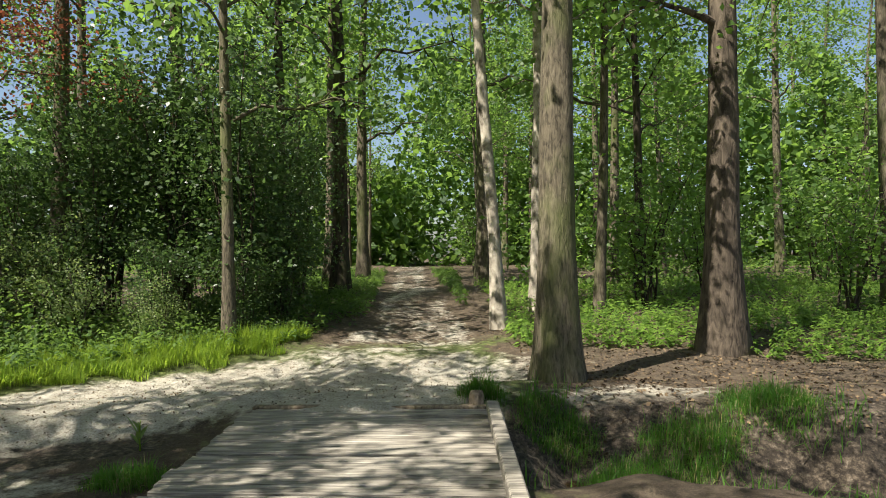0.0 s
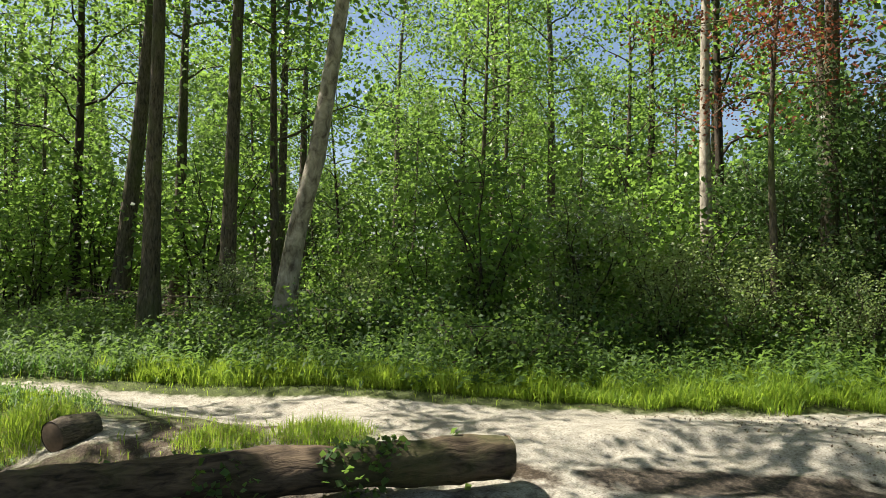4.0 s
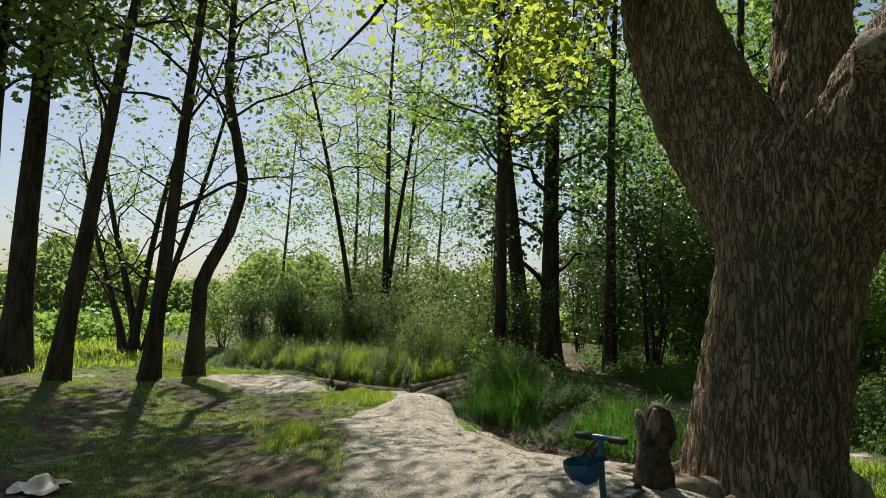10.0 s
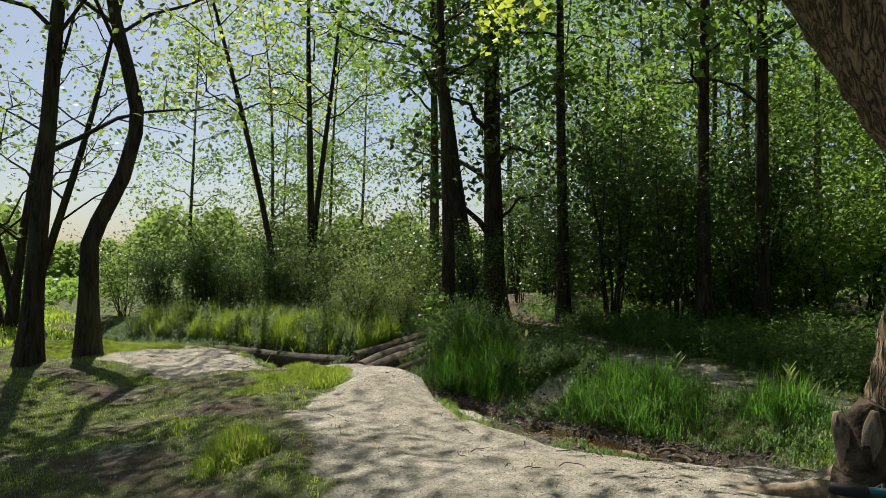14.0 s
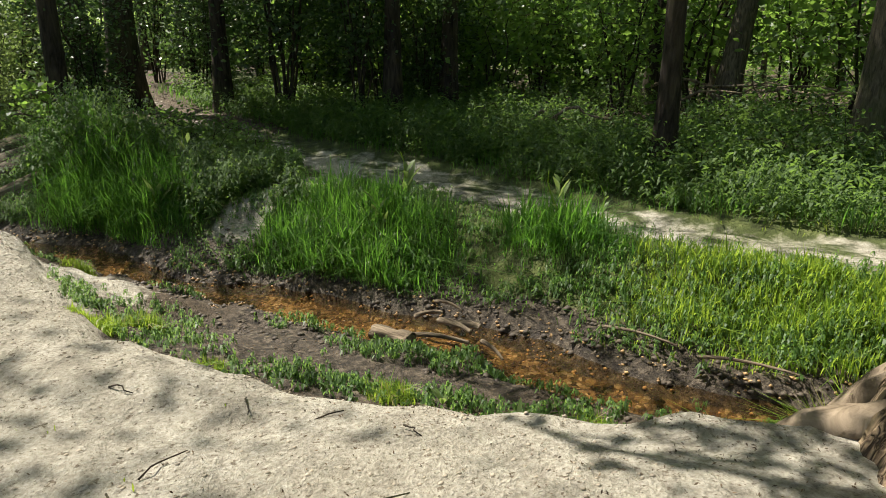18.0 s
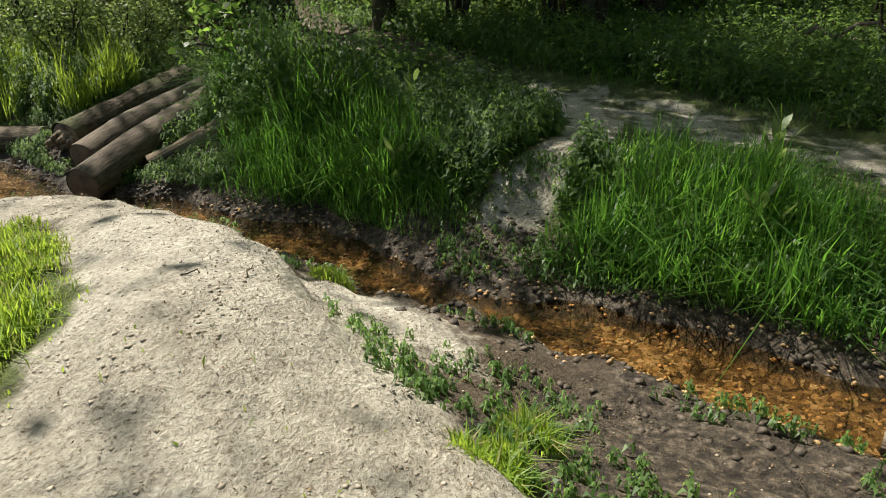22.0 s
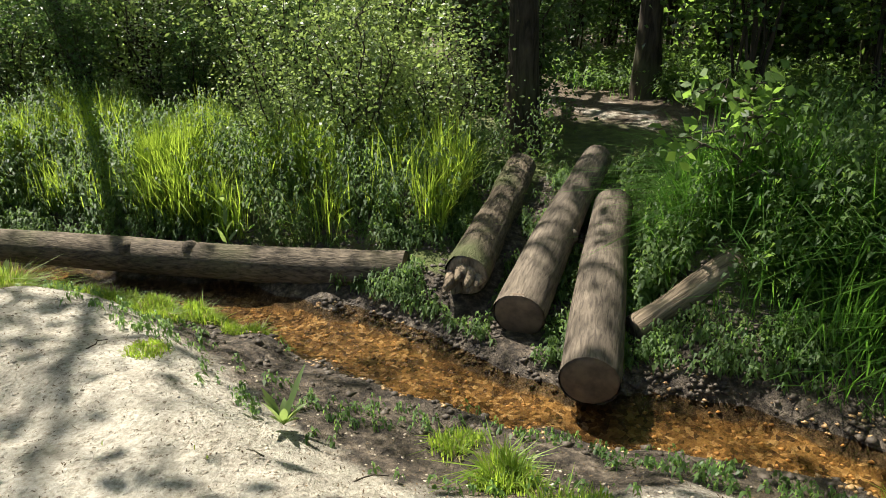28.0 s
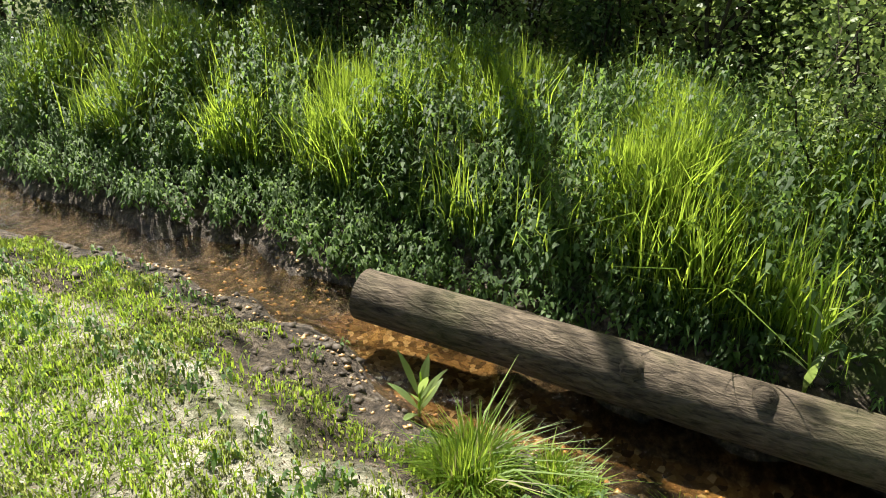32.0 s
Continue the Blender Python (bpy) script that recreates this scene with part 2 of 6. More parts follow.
LEAF_MID = leaf_material("woodland_leaf", (0.03, 0.07, 0.02), (0.095, 0.165, 0.05), (0.3, 0.48, 0.08), 0.48, 0.48)
LEAF_DARK = leaf_material("holly_leaf", (0.022, 0.048, 0.016), (0.08, 0.125, 0.042), (0.18, 0.32, 0.07), 0.3, 0.36)
LEAF_BRIGHT = leaf_material("beech_leaf", (0.045, 0.095, 0.02), (0.125, 0.2, 0.05), (0.36, 0.58, 0.09), 0.48, 0.42)
LEAF_PALE = leaf_material("hawthorn_leaf", (0.08, 0.13, 0.035), (0.27, 0.34, 0.15), (0.38, 0.5, 0.12), 0.4)
LEAF_COPPER = leaf_material("copper_beech_leaf", (0.07, 0.022, 0.015), (0.16, 0.055, 0.032), (0.36, 0.11, 0.05), 0.4)
LEAF_GREY = leaf_material("willow_leaf", (0.06, 0.1, 0.035), (0.15, 0.21, 0.07), (0.36, 0.5, 0.12), 0.5)
HERB = leaf_material("nettle_leaf", (0.03, 0.066, 0.018), (0.1, 0.16, 0.045), (0.26, 0.42, 0.07), 0.42, 0.6)
# two blade greens: sun put into the first colour, shade into the second
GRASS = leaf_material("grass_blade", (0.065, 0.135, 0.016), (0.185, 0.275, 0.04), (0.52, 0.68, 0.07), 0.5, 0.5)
GRASS_SHADED = leaf_material("shade_tinted_grass_blade", (0.024, 0.078, 0.012), (0.085, 0.18, 0.028), (0.22, 0.48, 0.05), 0.5, 0.5)
MOSS = leaf_material("moss_leaf", (0.13, 0.18, 0.025), (0.27, 0.31, 0.06), (0.5, 0.55, 0.1), 0.3, 0.7)
GRASS_DRY = leaf_material("dry_grass_blade", (0.16, 0.15, 0.06), (0.32, 0.3, 0.14), (0.5, 0.46, 0.18), 0.4)
BLOSSOM = leaf_material("white_blossom", (0.5, 0.5, 0.42), (0.78, 0.78, 0.7), (0.7, 0.7, 0.55), 0.3)
PEBBLE = plain("stream_pebble", (0.36, 0.22, 0.095), 0.4, 0, 0.6, 30)
CLOD = plain("dark_mud_clod", (0.062, 0.046, 0.03), 0.7, 0, 0.5, 25, 0.01)
LITTER = leaf_material("dead_leaf_bits", (0.05, 0.033, 0.02), (0.2, 0.14, 0.085), (0.1, 0.06, 0.03), 0.1, 0.8)
SAND_CRUMB = plain("sand_crumb", (0.33, 0.28, 0.21), 0.9, 0, 0.5, 6)


# ---- mesh helpers ----
def mesh_from(name, verts, faces, mat, smooth=False):
    """A mesh from arrays; faces is an (n, k) array or a list of index tuples."""
    me = bpy.data.meshes.new(name)
    verts = np.asarray(verts, dtype=np.float32).reshape(-1, 3)
    if isinstance(faces, np.ndarray):
        n, k = faces.shape
        me.vertices.add(len(verts))
        me.vertices.foreach_set("co", verts.ravel())
        me.loops.add(n * k)
        me.loops.foreach_set("vertex_index", faces.astype(np.int32).ravel())
        me.polygons.add(n)
        me.polygons.foreach_set("loop_start", np.arange(0, n * k, k, dtype=np.int32))
        me.update(calc_edges=True)
    else:
        me.from_pydata(verts.tolist(), [], faces)
    if smooth:
        me.polygons.foreach_set("use_smooth", np.ones(len(me.polygons), dtype=bool))
    me.materials.append(mat)
    return me


def thing(name, at, label, category, group="", kind="", turn=0.0):
    ob = new(name)
    ob.empty_display_size = 0.1
    ob.matrix_basis = pose(*at, 0, 0, turn)
    return tagged(ob, label, category, group, kind)


def part(name, data, material_, parent, label=""):
    """Links a mesh or a bmesh as one object under a thing or a part."""
    if isinstance(data, bmesh.types.BMesh):
        me = bpy.data.meshes.new(name)
        data.to_mesh(me)
        data.free()
        me.materials.append(material_)
        data = me
    ob = new(name, data)
    ob.parent = parent
    return tagged(ob, label)


class Tubes:
    """Collects tapered tubes along bent lines into one mesh."""

    def __init__(self):
        self.v, self.f, self.n = [], [], 0

    def add(self, pts, radii, sides=10, wobble=0.0, seed=0, caps=(False, True), flute=0.0, flutes=5):
        pts, radii = np.asarray(pts, float), np.asarray(radii, float)
        rng = np.random.default_rng(seed)
        d = np.gradient(pts, axis=0)
        d /= np.linalg.norm(d, axis=1)[:, None] + 1e-9
        ref = np.array([1.0, 0, 0]) if abs(d[0][0]) < 0.8 else np.array([0, 1.0, 0])
        a = np.linspace(0, 2 * np.pi, sides, endpoint=False)
        ph = rng.uniform(0, 6.28, 3)
        rings = []
        for i, (p, r, t) in enumerate(zip(pts, radii, d)):
            u = ref - t * ref.dot(t)
            u /= np.linalg.norm(u)
            ref = u
            w = np.cross(t, u)
            k = r * (1 + wobble * (np.sin(2 * a + ph[0] + i * 0.5) * 0.5 + np.sin(3 * a + ph[1] + i * 0.9) * 0.5 + rng.normal(0, 0.35, sides)))
            if flute:
                k = k * (1 + flute * np.exp(-1.1 * i) * np.maximum(0, np.cos(flutes * a + ph[2])))
            rings.append(p + k[:, None] * (np.cos(a)[:, None] * u + np.sin(a)[:, None] * w))
        m = len(rings)
        self.v.append(np.concatenate(rings))
        i, j = np.meshgrid(np.arange(m - 1), np.arange(sides), indexing="ij")
        q = np.stack([i * sides + j, i * sides + (j + 1) % sides, (i + 1) * sides + (j + 1) % sides, (i + 1) * sides + j], -1).reshape(-1, 4)
        self.f.extend((q + self.n).tolist())
        if caps[0]:
            self.f.append([self.n + k for k in range(sides)][::-1])
        if caps[1]:
            self.f.append([self.n + (m - 1) * sides + k for k in range(sides)])
        self.n += m * sides

    def mesh(self, name, mat, smooth=True):
        return mesh_from(name, np.concatenate(self.v), self.f, mat, smooth)


def bent(a, b, n=6, sag=0.0, rng=None, jitter=0.0):
    """A bent line from a to b; sag lifts (or drops) its middle."""
    a, b = np.asarray(a, float), np.asarray(b, float)
    s = np.linspace(0, 1, n)[:, None]
    p = a + (b - a) * s
    p[:, 2] += (sag * 4 * s * (1 - s))[:, 0]
    if rng is not None and jitter:
        j = rng.normal(0, jitter, (n, 3))
        j[0] = 0
        p += j
    return p


def unit(v):
    return v / (np.linalg.norm(v, axis=-1, keepdims=True) + 1e-9)


def leaf_arrays(c, size, rng, long=1.6, droop=0.3, spread=1.0):
    """Folded four-cornered leaves at the points c."""
    n = len(c)
    d = unit(rng.normal(0, 1, (n, 3)) * [1, 1, 0.55] - [0, 0, droop])
    nn = unit(rng.normal(0, spread, (n, 3)) * [1, 1, 0.6] + [0, 0, 0.75])
    s = unit(np.cross(d, nn))
    nn = np.cross(s, d)
    k = (size * rng.uniform(0.65, 1.3, n))[:, None]
    w, l = k * 0.5, k * long * 0.5
    fold = nn * w * 0.35
    v = np.stack([c - d * l, c + s * w + fold, c + d * l, c - s * w + fold], 1)
    return v


def leaf_mesh(name, v, mat):
    return mesh_from(name, v.reshape(-1, 3), np.arange(len(v) * 4).reshape(-1, 4), mat)


def clusters(points, per, spread, rng, flat=0.6):
    """Points scattered round each of the given points."""
    p = np.repeat(np.asarray(points), per, axis=0)
    g = rng.normal(0, 1, p.shape) * [1, 1, flat]
    return p + g * spread


def tree_parts(seed, height, r0, bark_mat, leaf_mat, lean=(0, 0), bare=0.35, reach=2.6, limbs=14, twigs=4, per=40, leaf=0.1, cluster=0.42, up=0.45, curve=0.15, low_limbs=0, crook=None, sides=10):
    """Meshes of one tree at the origin: trunk, branches and crown. The points where the limbs leave the trunk carry the crown."""
    rng = np.random.default_rng(seed)
    n = 12
    s = np.linspace(0, 1, n)
    axis = np.stack([lean[0] * s ** 1.1 + curve * np.sin(s * 5 + rng.uniform(0, 6)) * s, lean[1] * s ** 1.1 + curve * np.sin(s * 4 + rng.uniform(0, 6)) * s, height * s - 0.25 * (s == 0)], 1)
    if crook is not None:
        for lo, hi, dx, dy in crook:
            k = np.clip((s - lo) / (hi - lo), 0, 1)
            axis[:, 0] += dx * k * k * (3 - 2 * k)
            axis[:, 1] += dy * k * k * (3 - 2 * k)
    rad = r0 * (1 - 0.82 * s) * (1 + 0.45 * np.exp(-s * height / 0.35))
    trunk = Tubes()
    fine_s = np.linspace(0, 1, 30)
    ax = np.stack([np.interp(fine_s, s, axis[:, k]) for k in range(3)], 1)
    trunk.add(ax, np.interp(fine_s, s, rad), sides, 0.05, seed, flute=0.35, flutes=5)
    br, tips = Tubes(), []
    for i in range(limbs + low_limbs):
        t = bare + (1 - bare) * (i + rng.uniform(0, 1)) / limbs if i < limbs else rng.uniform(0.12, bare)
        t = min(t, 0.985)
        p = np.array([np.interp(t, s, axis[:, k]) for k in range(3)])
        az = i * 2.4 + rng.uniform(-0.5, 0.5)
        out = reach * (1.15 - 0.75 * t) * rng.uniform(0.6, 1.2) * (0.55 if i >= limbs else 1)
        e = p + [math.cos(az) * out, math.sin(az) * out, out * up * rng.uniform(0.3, 1.4)]
        line = bent(p, e, 6, 0.08 * out, rng, 0.04 * out)
        r = max(0.012, 0.32 * np.interp(t, s, rad) + 0.008)
        br.add(line, np.linspace(r, 0.008, 6), 4)
        for _ in range(twigs):
            k = rng.uniform(0.35, 1)
            q = np.array([np.interp(k, np.linspace(0, 1, 6), line[:, m]) for m in range(3)])
            e2 = q + unit(rng.normal(0, 1, 3) * [1, 1, 0.5] + 0.5 * unit(e - p)) * out * 0.4
            if e2[2] < 0.3:
                e2[2] = 0.3
            tw = bent(q, e2, 3, 0.03, rng, 0.03)
            br.add(tw, np.linspace(0.3 * r + 0.004, 0.004, 3), 3, caps=(False, False))
            tips += [tw[1] * 0.4 + tw[2] * 0.6, tw[2]]
        tips += [line[5], line[4]]
    c = clusters(np.array(tips), per, cluster, rng)
    return trunk.mesh("trunk", bark_mat), br.mesh("branchwork", bark_mat), leaf_mesh("crown", leaf_arrays(c, leaf, rng), leaf_mat)


def plant_tree(meshes, at, label, category="tree", group="", turn=0.0, name="tree", size=1.0):
    ob = thing(name, at, label, category, group, turn=turn)
    ob.scale = (size,) * 3
    for nm, me in zip(("trunk", "branchwork", "crown"), meshes):
        if me is not None:
            q = part(nm, me, None, ob)
            if nm != "trunk":
                q["kind"] = "stuff"
    return ob


def tree(seed, at, label, name="tree", group="", **kw):
    return plant_tree(tree_parts(seed, **kw), at, label, group=group, name=name)


# ---- ground ----
STREAM = np.array([(-18.2, -16.5), (-17.0, -15.0), (-16.6, -13.8), (-16.5, -13.0), (-16.36, -12.1), (-16.1, -11.4), (-15.72, -10.6), (-15.53, -9.8), (-15.3, -9.1), (-14.85, -8.5), (-14.47, -8.02), (-14.0, -7.3), (-13.76, -6.6), (-13.35, -5.95), (-12.9, -5.4), (-12.3, -4.75), (-11.75, -4.05), (-11.25, -3.35), (-10.75, -2.8), (-10.2, -2.35), (-9.65, -1.85), (-9.25, -1.36), (-8.6, -0.45), (-7.6, 0.05), (-6.6, 0.0), (-5.6, 0.9), (-4.7, 2.6), (-3.7, 4.5), (-2.0, 5.0), (-0.4, 4.9), (1.2, 5.55), (3.4, 4.9), (6.5, 5.6), (12.0, 5.0)])
LEVEL = np.interp(STREAM[:, 0], [-18, -14, -12.5, -11.5, -10.2, -8, 0.2, 1.4], [-0.37, -0.37, -0.345, -0.31, -0.25, -0.22, -0.22, -0.5])
NOTCH = np.array([(-12.1, -4.45), (-12.89, -4.08), (-13.67, -3.46), (-14.82, -3.05), (-16.08, -3.45)])
ARC = np.array([(-40, -14), (-25, -8.0), (-20.0, -5.6), (-17.2, -4.2), (-14.9, -2.5), (-13.0, -1.5), (-11.3, -0.25), (-9.9, 1.25), (-8.3, 2.6), (-6.1, 4.2), (-4.3, 5.9), (-2.6, 7.4), (-0.8, 9.2), (-0.4, 11.5), (-0.6, 14.5), (-0.9, 20.0), (-1.6, 32.0), (-2.4, 60.0)])
ARC_W = np.array([0.4, 0.45, 0.5, 0.55, 0.6, 0.65, 0.65, 0.7, 0.75, 0.9, 1.2, 1.5, 1.4, 0.95, 0.8, 0.8, 0.8, 0.8])


# brink of the raised sand bank above the stream, and the line where its sand gives way to turf
BRINK = np.array([(-13.3, -7.6), (-12.75, -6.9), (-12.3, -6.15), (-11.9, -5.58), (-11.42, -5.26), (-10.95, -5.0), (-10.5, -4.76), (-10.0, -4.42), (-9.62, -3.95), (-9.33, -3.5), (-9.05, -3.0), (-8.78, -2.5), (-8.62, -1.95), (-8.58, -1.4), (-8.6, -0.9), (-8.5, -0.3)])
TURF_EDGE = np.array([(-5.2, -3.0), (-6.4, -4.1), (-7.5, -4.5), (-8.4, -4.95), (-9.7, -5.95), (-10.6, -6.15), (-11.4, -6.2), (-11.9, -6.75), (-11.75, -7.4), (-11.6, -8.4), (-11.9, -9.4), (-12.3, -10.4), (-13.2, -11.4)])


def smooth(lo, hi, x):
    k = np.clip((x - lo) / (hi - lo), 0, 1)
    return k * k * (3 - 2 * k)


def along(line, x, y):
    """Distance to a line, the side on which a point lies (left of it is positive) and the place along it."""
    best = np.full(x.shape, 1e9)
    side, where = np.zeros(x.shape), np.zeros(x.shape)
    for i in range(len(line) - 1):
        a, b = line[i], line[i + 1]
        d = b - a
        k = np.clip(((x - a[0]) * d[0] + (y - a[1]) * d[1]) / (d @ d), 0, 1)
        px, py = x - a[0] - k * d[0], y - a[1] - k * d[1]
        r = np.hypot(px, py)
        m = r < best
        best = np.where(m, r, best)
        side = np.where(m, np.sign(d[0] * py - d[1] * px), side)
        where = np.where(m, i + k, where)
    return best, side, where


_ph = np.random.default_rng(3).uniform(0, 6.28, (3, 24))


def ripple(x, y, wave, k=0):
    """Smooth uneven ground of about unit height."""
    z = 0
    for i in range(8):
        a = _ph[0, i + 8 * k] * 3
        f = 6.28 / wave * (0.6 + 0.16 * i)
        z = z + np.sin(f * (x * math.cos(a) + y * math.sin(a)) + _ph[1, i + 8 * k])
    return z / 4


def blob(x, y, cx, cy, rx, ry, turn=0.0, sharp=2.0):
    c, s = math.cos(radians(turn)), math.sin(radians(turn))
    u, v = ((x - cx) * c + (y - cy) * s) / rx, (-(x - cx) * s + (y - cy) * c) / ry
    return np.exp(-((u * u + v * v) ** (sharp / 2)))


# logs that lie sunk a little in the soil: ends, heights there and radius
LOG_BEDS = [((-14.02, -7.26), (-15.87, -6.67), -0.23, 0.07, 0.148), ((-14.66, -7.5), (-16.85, -6.56), -0.2, 0.18, 0.148), ((-15.0, -7.76), (-16.8, -7.2), -0.07, 0.15, 0.15)]


def terrain(x, y):
    """Height and the ground's kinds at the points x, y."""
    x, y = np.asarray(x, float), np.asarray(y, float)
    d, side, w = along(STREAM, x, y)
    pd, _, pw = along(ARC, x, y)
    pwid = np.interp(pw, np.arange(len(ARC)), ARC_W)
    d = d + 0.1 * ripple(x, y, 1.5) + 0.04 * ripple(x, y, 0.5, 1)
    far = side > 0
    h = 0.05 * ripple(x, y, 4.0, 1) + 0.018 * ripple(x, y, 0.9, 2) + 0.009 * ripple(x, y, 0.33, 0) * ripple(x, y, 1.7, 1)
    h = h + np.where(far, 0.03 + 0.3 * smooth(3.0, 12, d), 0.02)
    north = smooth(7.0, 11, y) * smooth(-12, -6, x)
    h = h + 0.12 * north + 0.35 * smooth(14, 40, y)
    h = h + np.where(far, 0.1 * smooth(0.8, 1.2, d) * smooth(2.6, 1.6, d), 0)
    path = 1 - smooth(pwid * 0.75, pwid * 1.25, pd)
    h = h - 0.05 * path + 0.02 * path * ripple(x, y, 0.6, 2)
    # the raised bank on the near side, its mound and the swell round the oak's foot
    bd, bs, bw = along(BRINK, x, y)
    up = -bs * bd + 0.05 * ripple(x, y, 0.55, 1) + 0.03 * ripple(x, y, 0.25, 2)
    held = smooth(0.0, 1.6, bw) * (1 - smooth(len(BRINK) - 2.2, len(BRINK) - 1.0, bw)) * np.where(far, 0, 1)
    top = 0.1 + 0.1 * smooth(-0.06, 0.16, up) * (1 - smooth(1.6, 3.2, up)) - 0.14 * smooth(1.9, 3.6, up)
    top = top + 0.15 * blob(x, y, -10.85, -5.58, 0.75, 0.4, 22, 2.4) + 0.06 * blob(x, y, -11.75, -5.95, 0.8, 0.4, 52) + 0.16 * blob(x, y, -7.5, -3.2, 1.3, 0.9, 40, 3) + 0.05 * blob(x, y, -8.5, -3.0, 0.8, 0.4, 60)
    h = h + np.where(far, 0, (top - 0.02) * smooth(-0.14, 0.05, up) * held)
    h = h + np.where(far, 0, 0.05 * blob(x, y, -14.2, -9.5, 1.6, 1.2, 60) + 0.1 * blob(x, y, -13.0, -9.3, 1.5, 1.0, 60) - 0.17 * blob(x, y, -13.5, -8.3, 0.75, 0.4, 48, 3) + 0.12 * blob(x, y, -12.3, -10.5, 1.6, 1.0, 40))
    h = h + 0.16 * blob(x, y, -7.75, -1.55, 1.5, 1.1, 60, 3) + 0.12 * blob(x, y, -6.6, -2.4, 0.9, 0.7, 40, 3)
    h = h - 0.1 * blob(x, y, -14.85, -7.5, 0.8, 0.5, -20, 3)
    half = 0.15 - 0.05 * smooth(-11.0, -12.0, y) * smooth(-12, -14, x) + 0.1 * blob(x, y, -10.45, -3.1, 0.7, 0.5) + 0.08 * blob(x, y, -14.4, -8.4, 0.8, 0.6) + 0.15 * blob(x, y, -3.3, 4.7, 1.0, 0.7)
    bank = np.where(far, 0.6, 0.75 - 0.25 * blob(x, y, -11.4, -5.2, 1.2, 1.0))
    wl = np.interp(w, np.arange(len(STREAM)), LEVEL)
    bed = wl - 0.07 + 0.1 * smooth(-6, -4.5, x) * smooth(1.5, 0.5, x) + 0.012 * ripple(x, y, 0.5, 1)
    lip = np.where(far, 0.05, 0.05) + 0.03 * ripple(x, y, 0.7, 2)
    low = bed + (0.09 + lip) * smooth(half * 0.6, half + 0.22, d)
    low = low + (h - 0.06 - low) * 0.75 * smooth(-6, -4.8, x) * smooth(-0.9, -1.9, x)
    slope = low + (h - low) * smooth(half + 0.1, half + 0.35 + bank, d)
    run = np.clip((d - half) / (d - half + np.maximum(-up, 0.0) + 1e-3), 0, 1)
    shelf = low + (0.05 - low) * run ** 1.15 - 0.09 * blob(x, y, -10.8, -4.2, 0.6, 0.32, 52, 3) + 0.018 * ripple(x, y, 0.4, 1)
    shelf = np.where(up > 0.1, h, shelf + (h - shelf) * smooth(-0.05, 0.1, up))
    h = slope + (shelf - slope) * held
    for la, lb, za, zb, lr in LOG_BEDS:
        ld, _, lk = along(np.array([la, lb]), x, y)
        under = za + (zb - za) * np.clip(lk, 0, 1) - 0.75 * lr
        h = h + np.minimum(under - h, 0) * (1 - smooth(0.2, 0.65, ld))
    td, ts, _ = along(TURF_EDGE, x, y)
    inside = -ts * td + 0.18 * ripple(x, y, 1.1, 1) + 0.07 * ripple(x, y, 0.4, 2)
    bare = np.where(far, 0, smooth(-0.2, 0.3, inside) * smooth(-5.0, -6.2, x))
    sandy = bare * np.maximum(smooth(-0.2, -0.02, up) * held, smooth(0.62, 0.95, d) * (1 - held))
    sandy = np.maximum(sandy, held * (0.75 * blob(x, y, -11.55, -5.0, 0.75, 0.32, 45, 3) + 0.5 * blob(x, y, -9.9, -4.25, 0.5, 0.2, 60, 3)))
    sandy = np.where(far, sandy * smooth(0.7, 0.4, d), sandy)
    sandy = np.maximum(sandy, (0.2 + 0.2 * ripple(x, y, 1.3, 1)) * np.where(far, 0, 1 - smooth(8, 12, d)) * smooth(-3, -6, x))
    sandy = np.maximum(sandy, 0.8 * blob(x, y, -13.0, -9.9, 1.0, 0.8, 40, 3) * np.where(far, 0, 1))
    sandy = np.maximum(sandy, path * (1 - 0.55 * smooth(7.6, 10, y)) * (0.36 + 0.14 * smooth(-17.5, -15.5, x) + 0.4 * smooth(-10.8, -8.6, x)) + 0.16 * path * ripple(x, y, 0.7, 1))
    sandy = np.maximum(sandy, 0.75 * (1 - smooth(0.13, 0.34, along(NOTCH, x, y)[0])))
    sandy = np.maximum(sandy, np.maximum(0.85 * blob(x, y, -1.5, 7.6, 3.4, 1.5, 20, 3), 0.9 * blob(x, y, -0.8, 6.6, 1.6, 0.9, 0, 4)))
    sandy = np.maximum(sandy, 0.75 * blob(x, y, -7.5, 1.0, 0.8, 0.5, 45, 3) + 0.8 * blob(x, y, -3.6, 5.6, 1.6, 0.7, 40, 3))
    sandy = np.maximum(sandy, 0.55 * blob(x, y, 1.9, 6.6, 1.2, 0.8, 0, 3))
    sandy = np.maximum(sandy, (0.62 + 0.25 * ripple(x, y, 0.9, 1)) * blob(x, y, -4.6, 3.6, 3.4, 1.5, 45, 3))
    sandy = np.maximum(sandy, 0.95 * blob(x, y, -7.2, -2.1, 1.7, 1.3, 30, 4))
    sandy = sandy * (1 - 0.5 * smooth(-10.35, -10.95, y + 0.35 * (x + 14.2) + 0.25 * ripple(x, y, 0.8, 1)) * smooth(-12.4, -13.6, x))
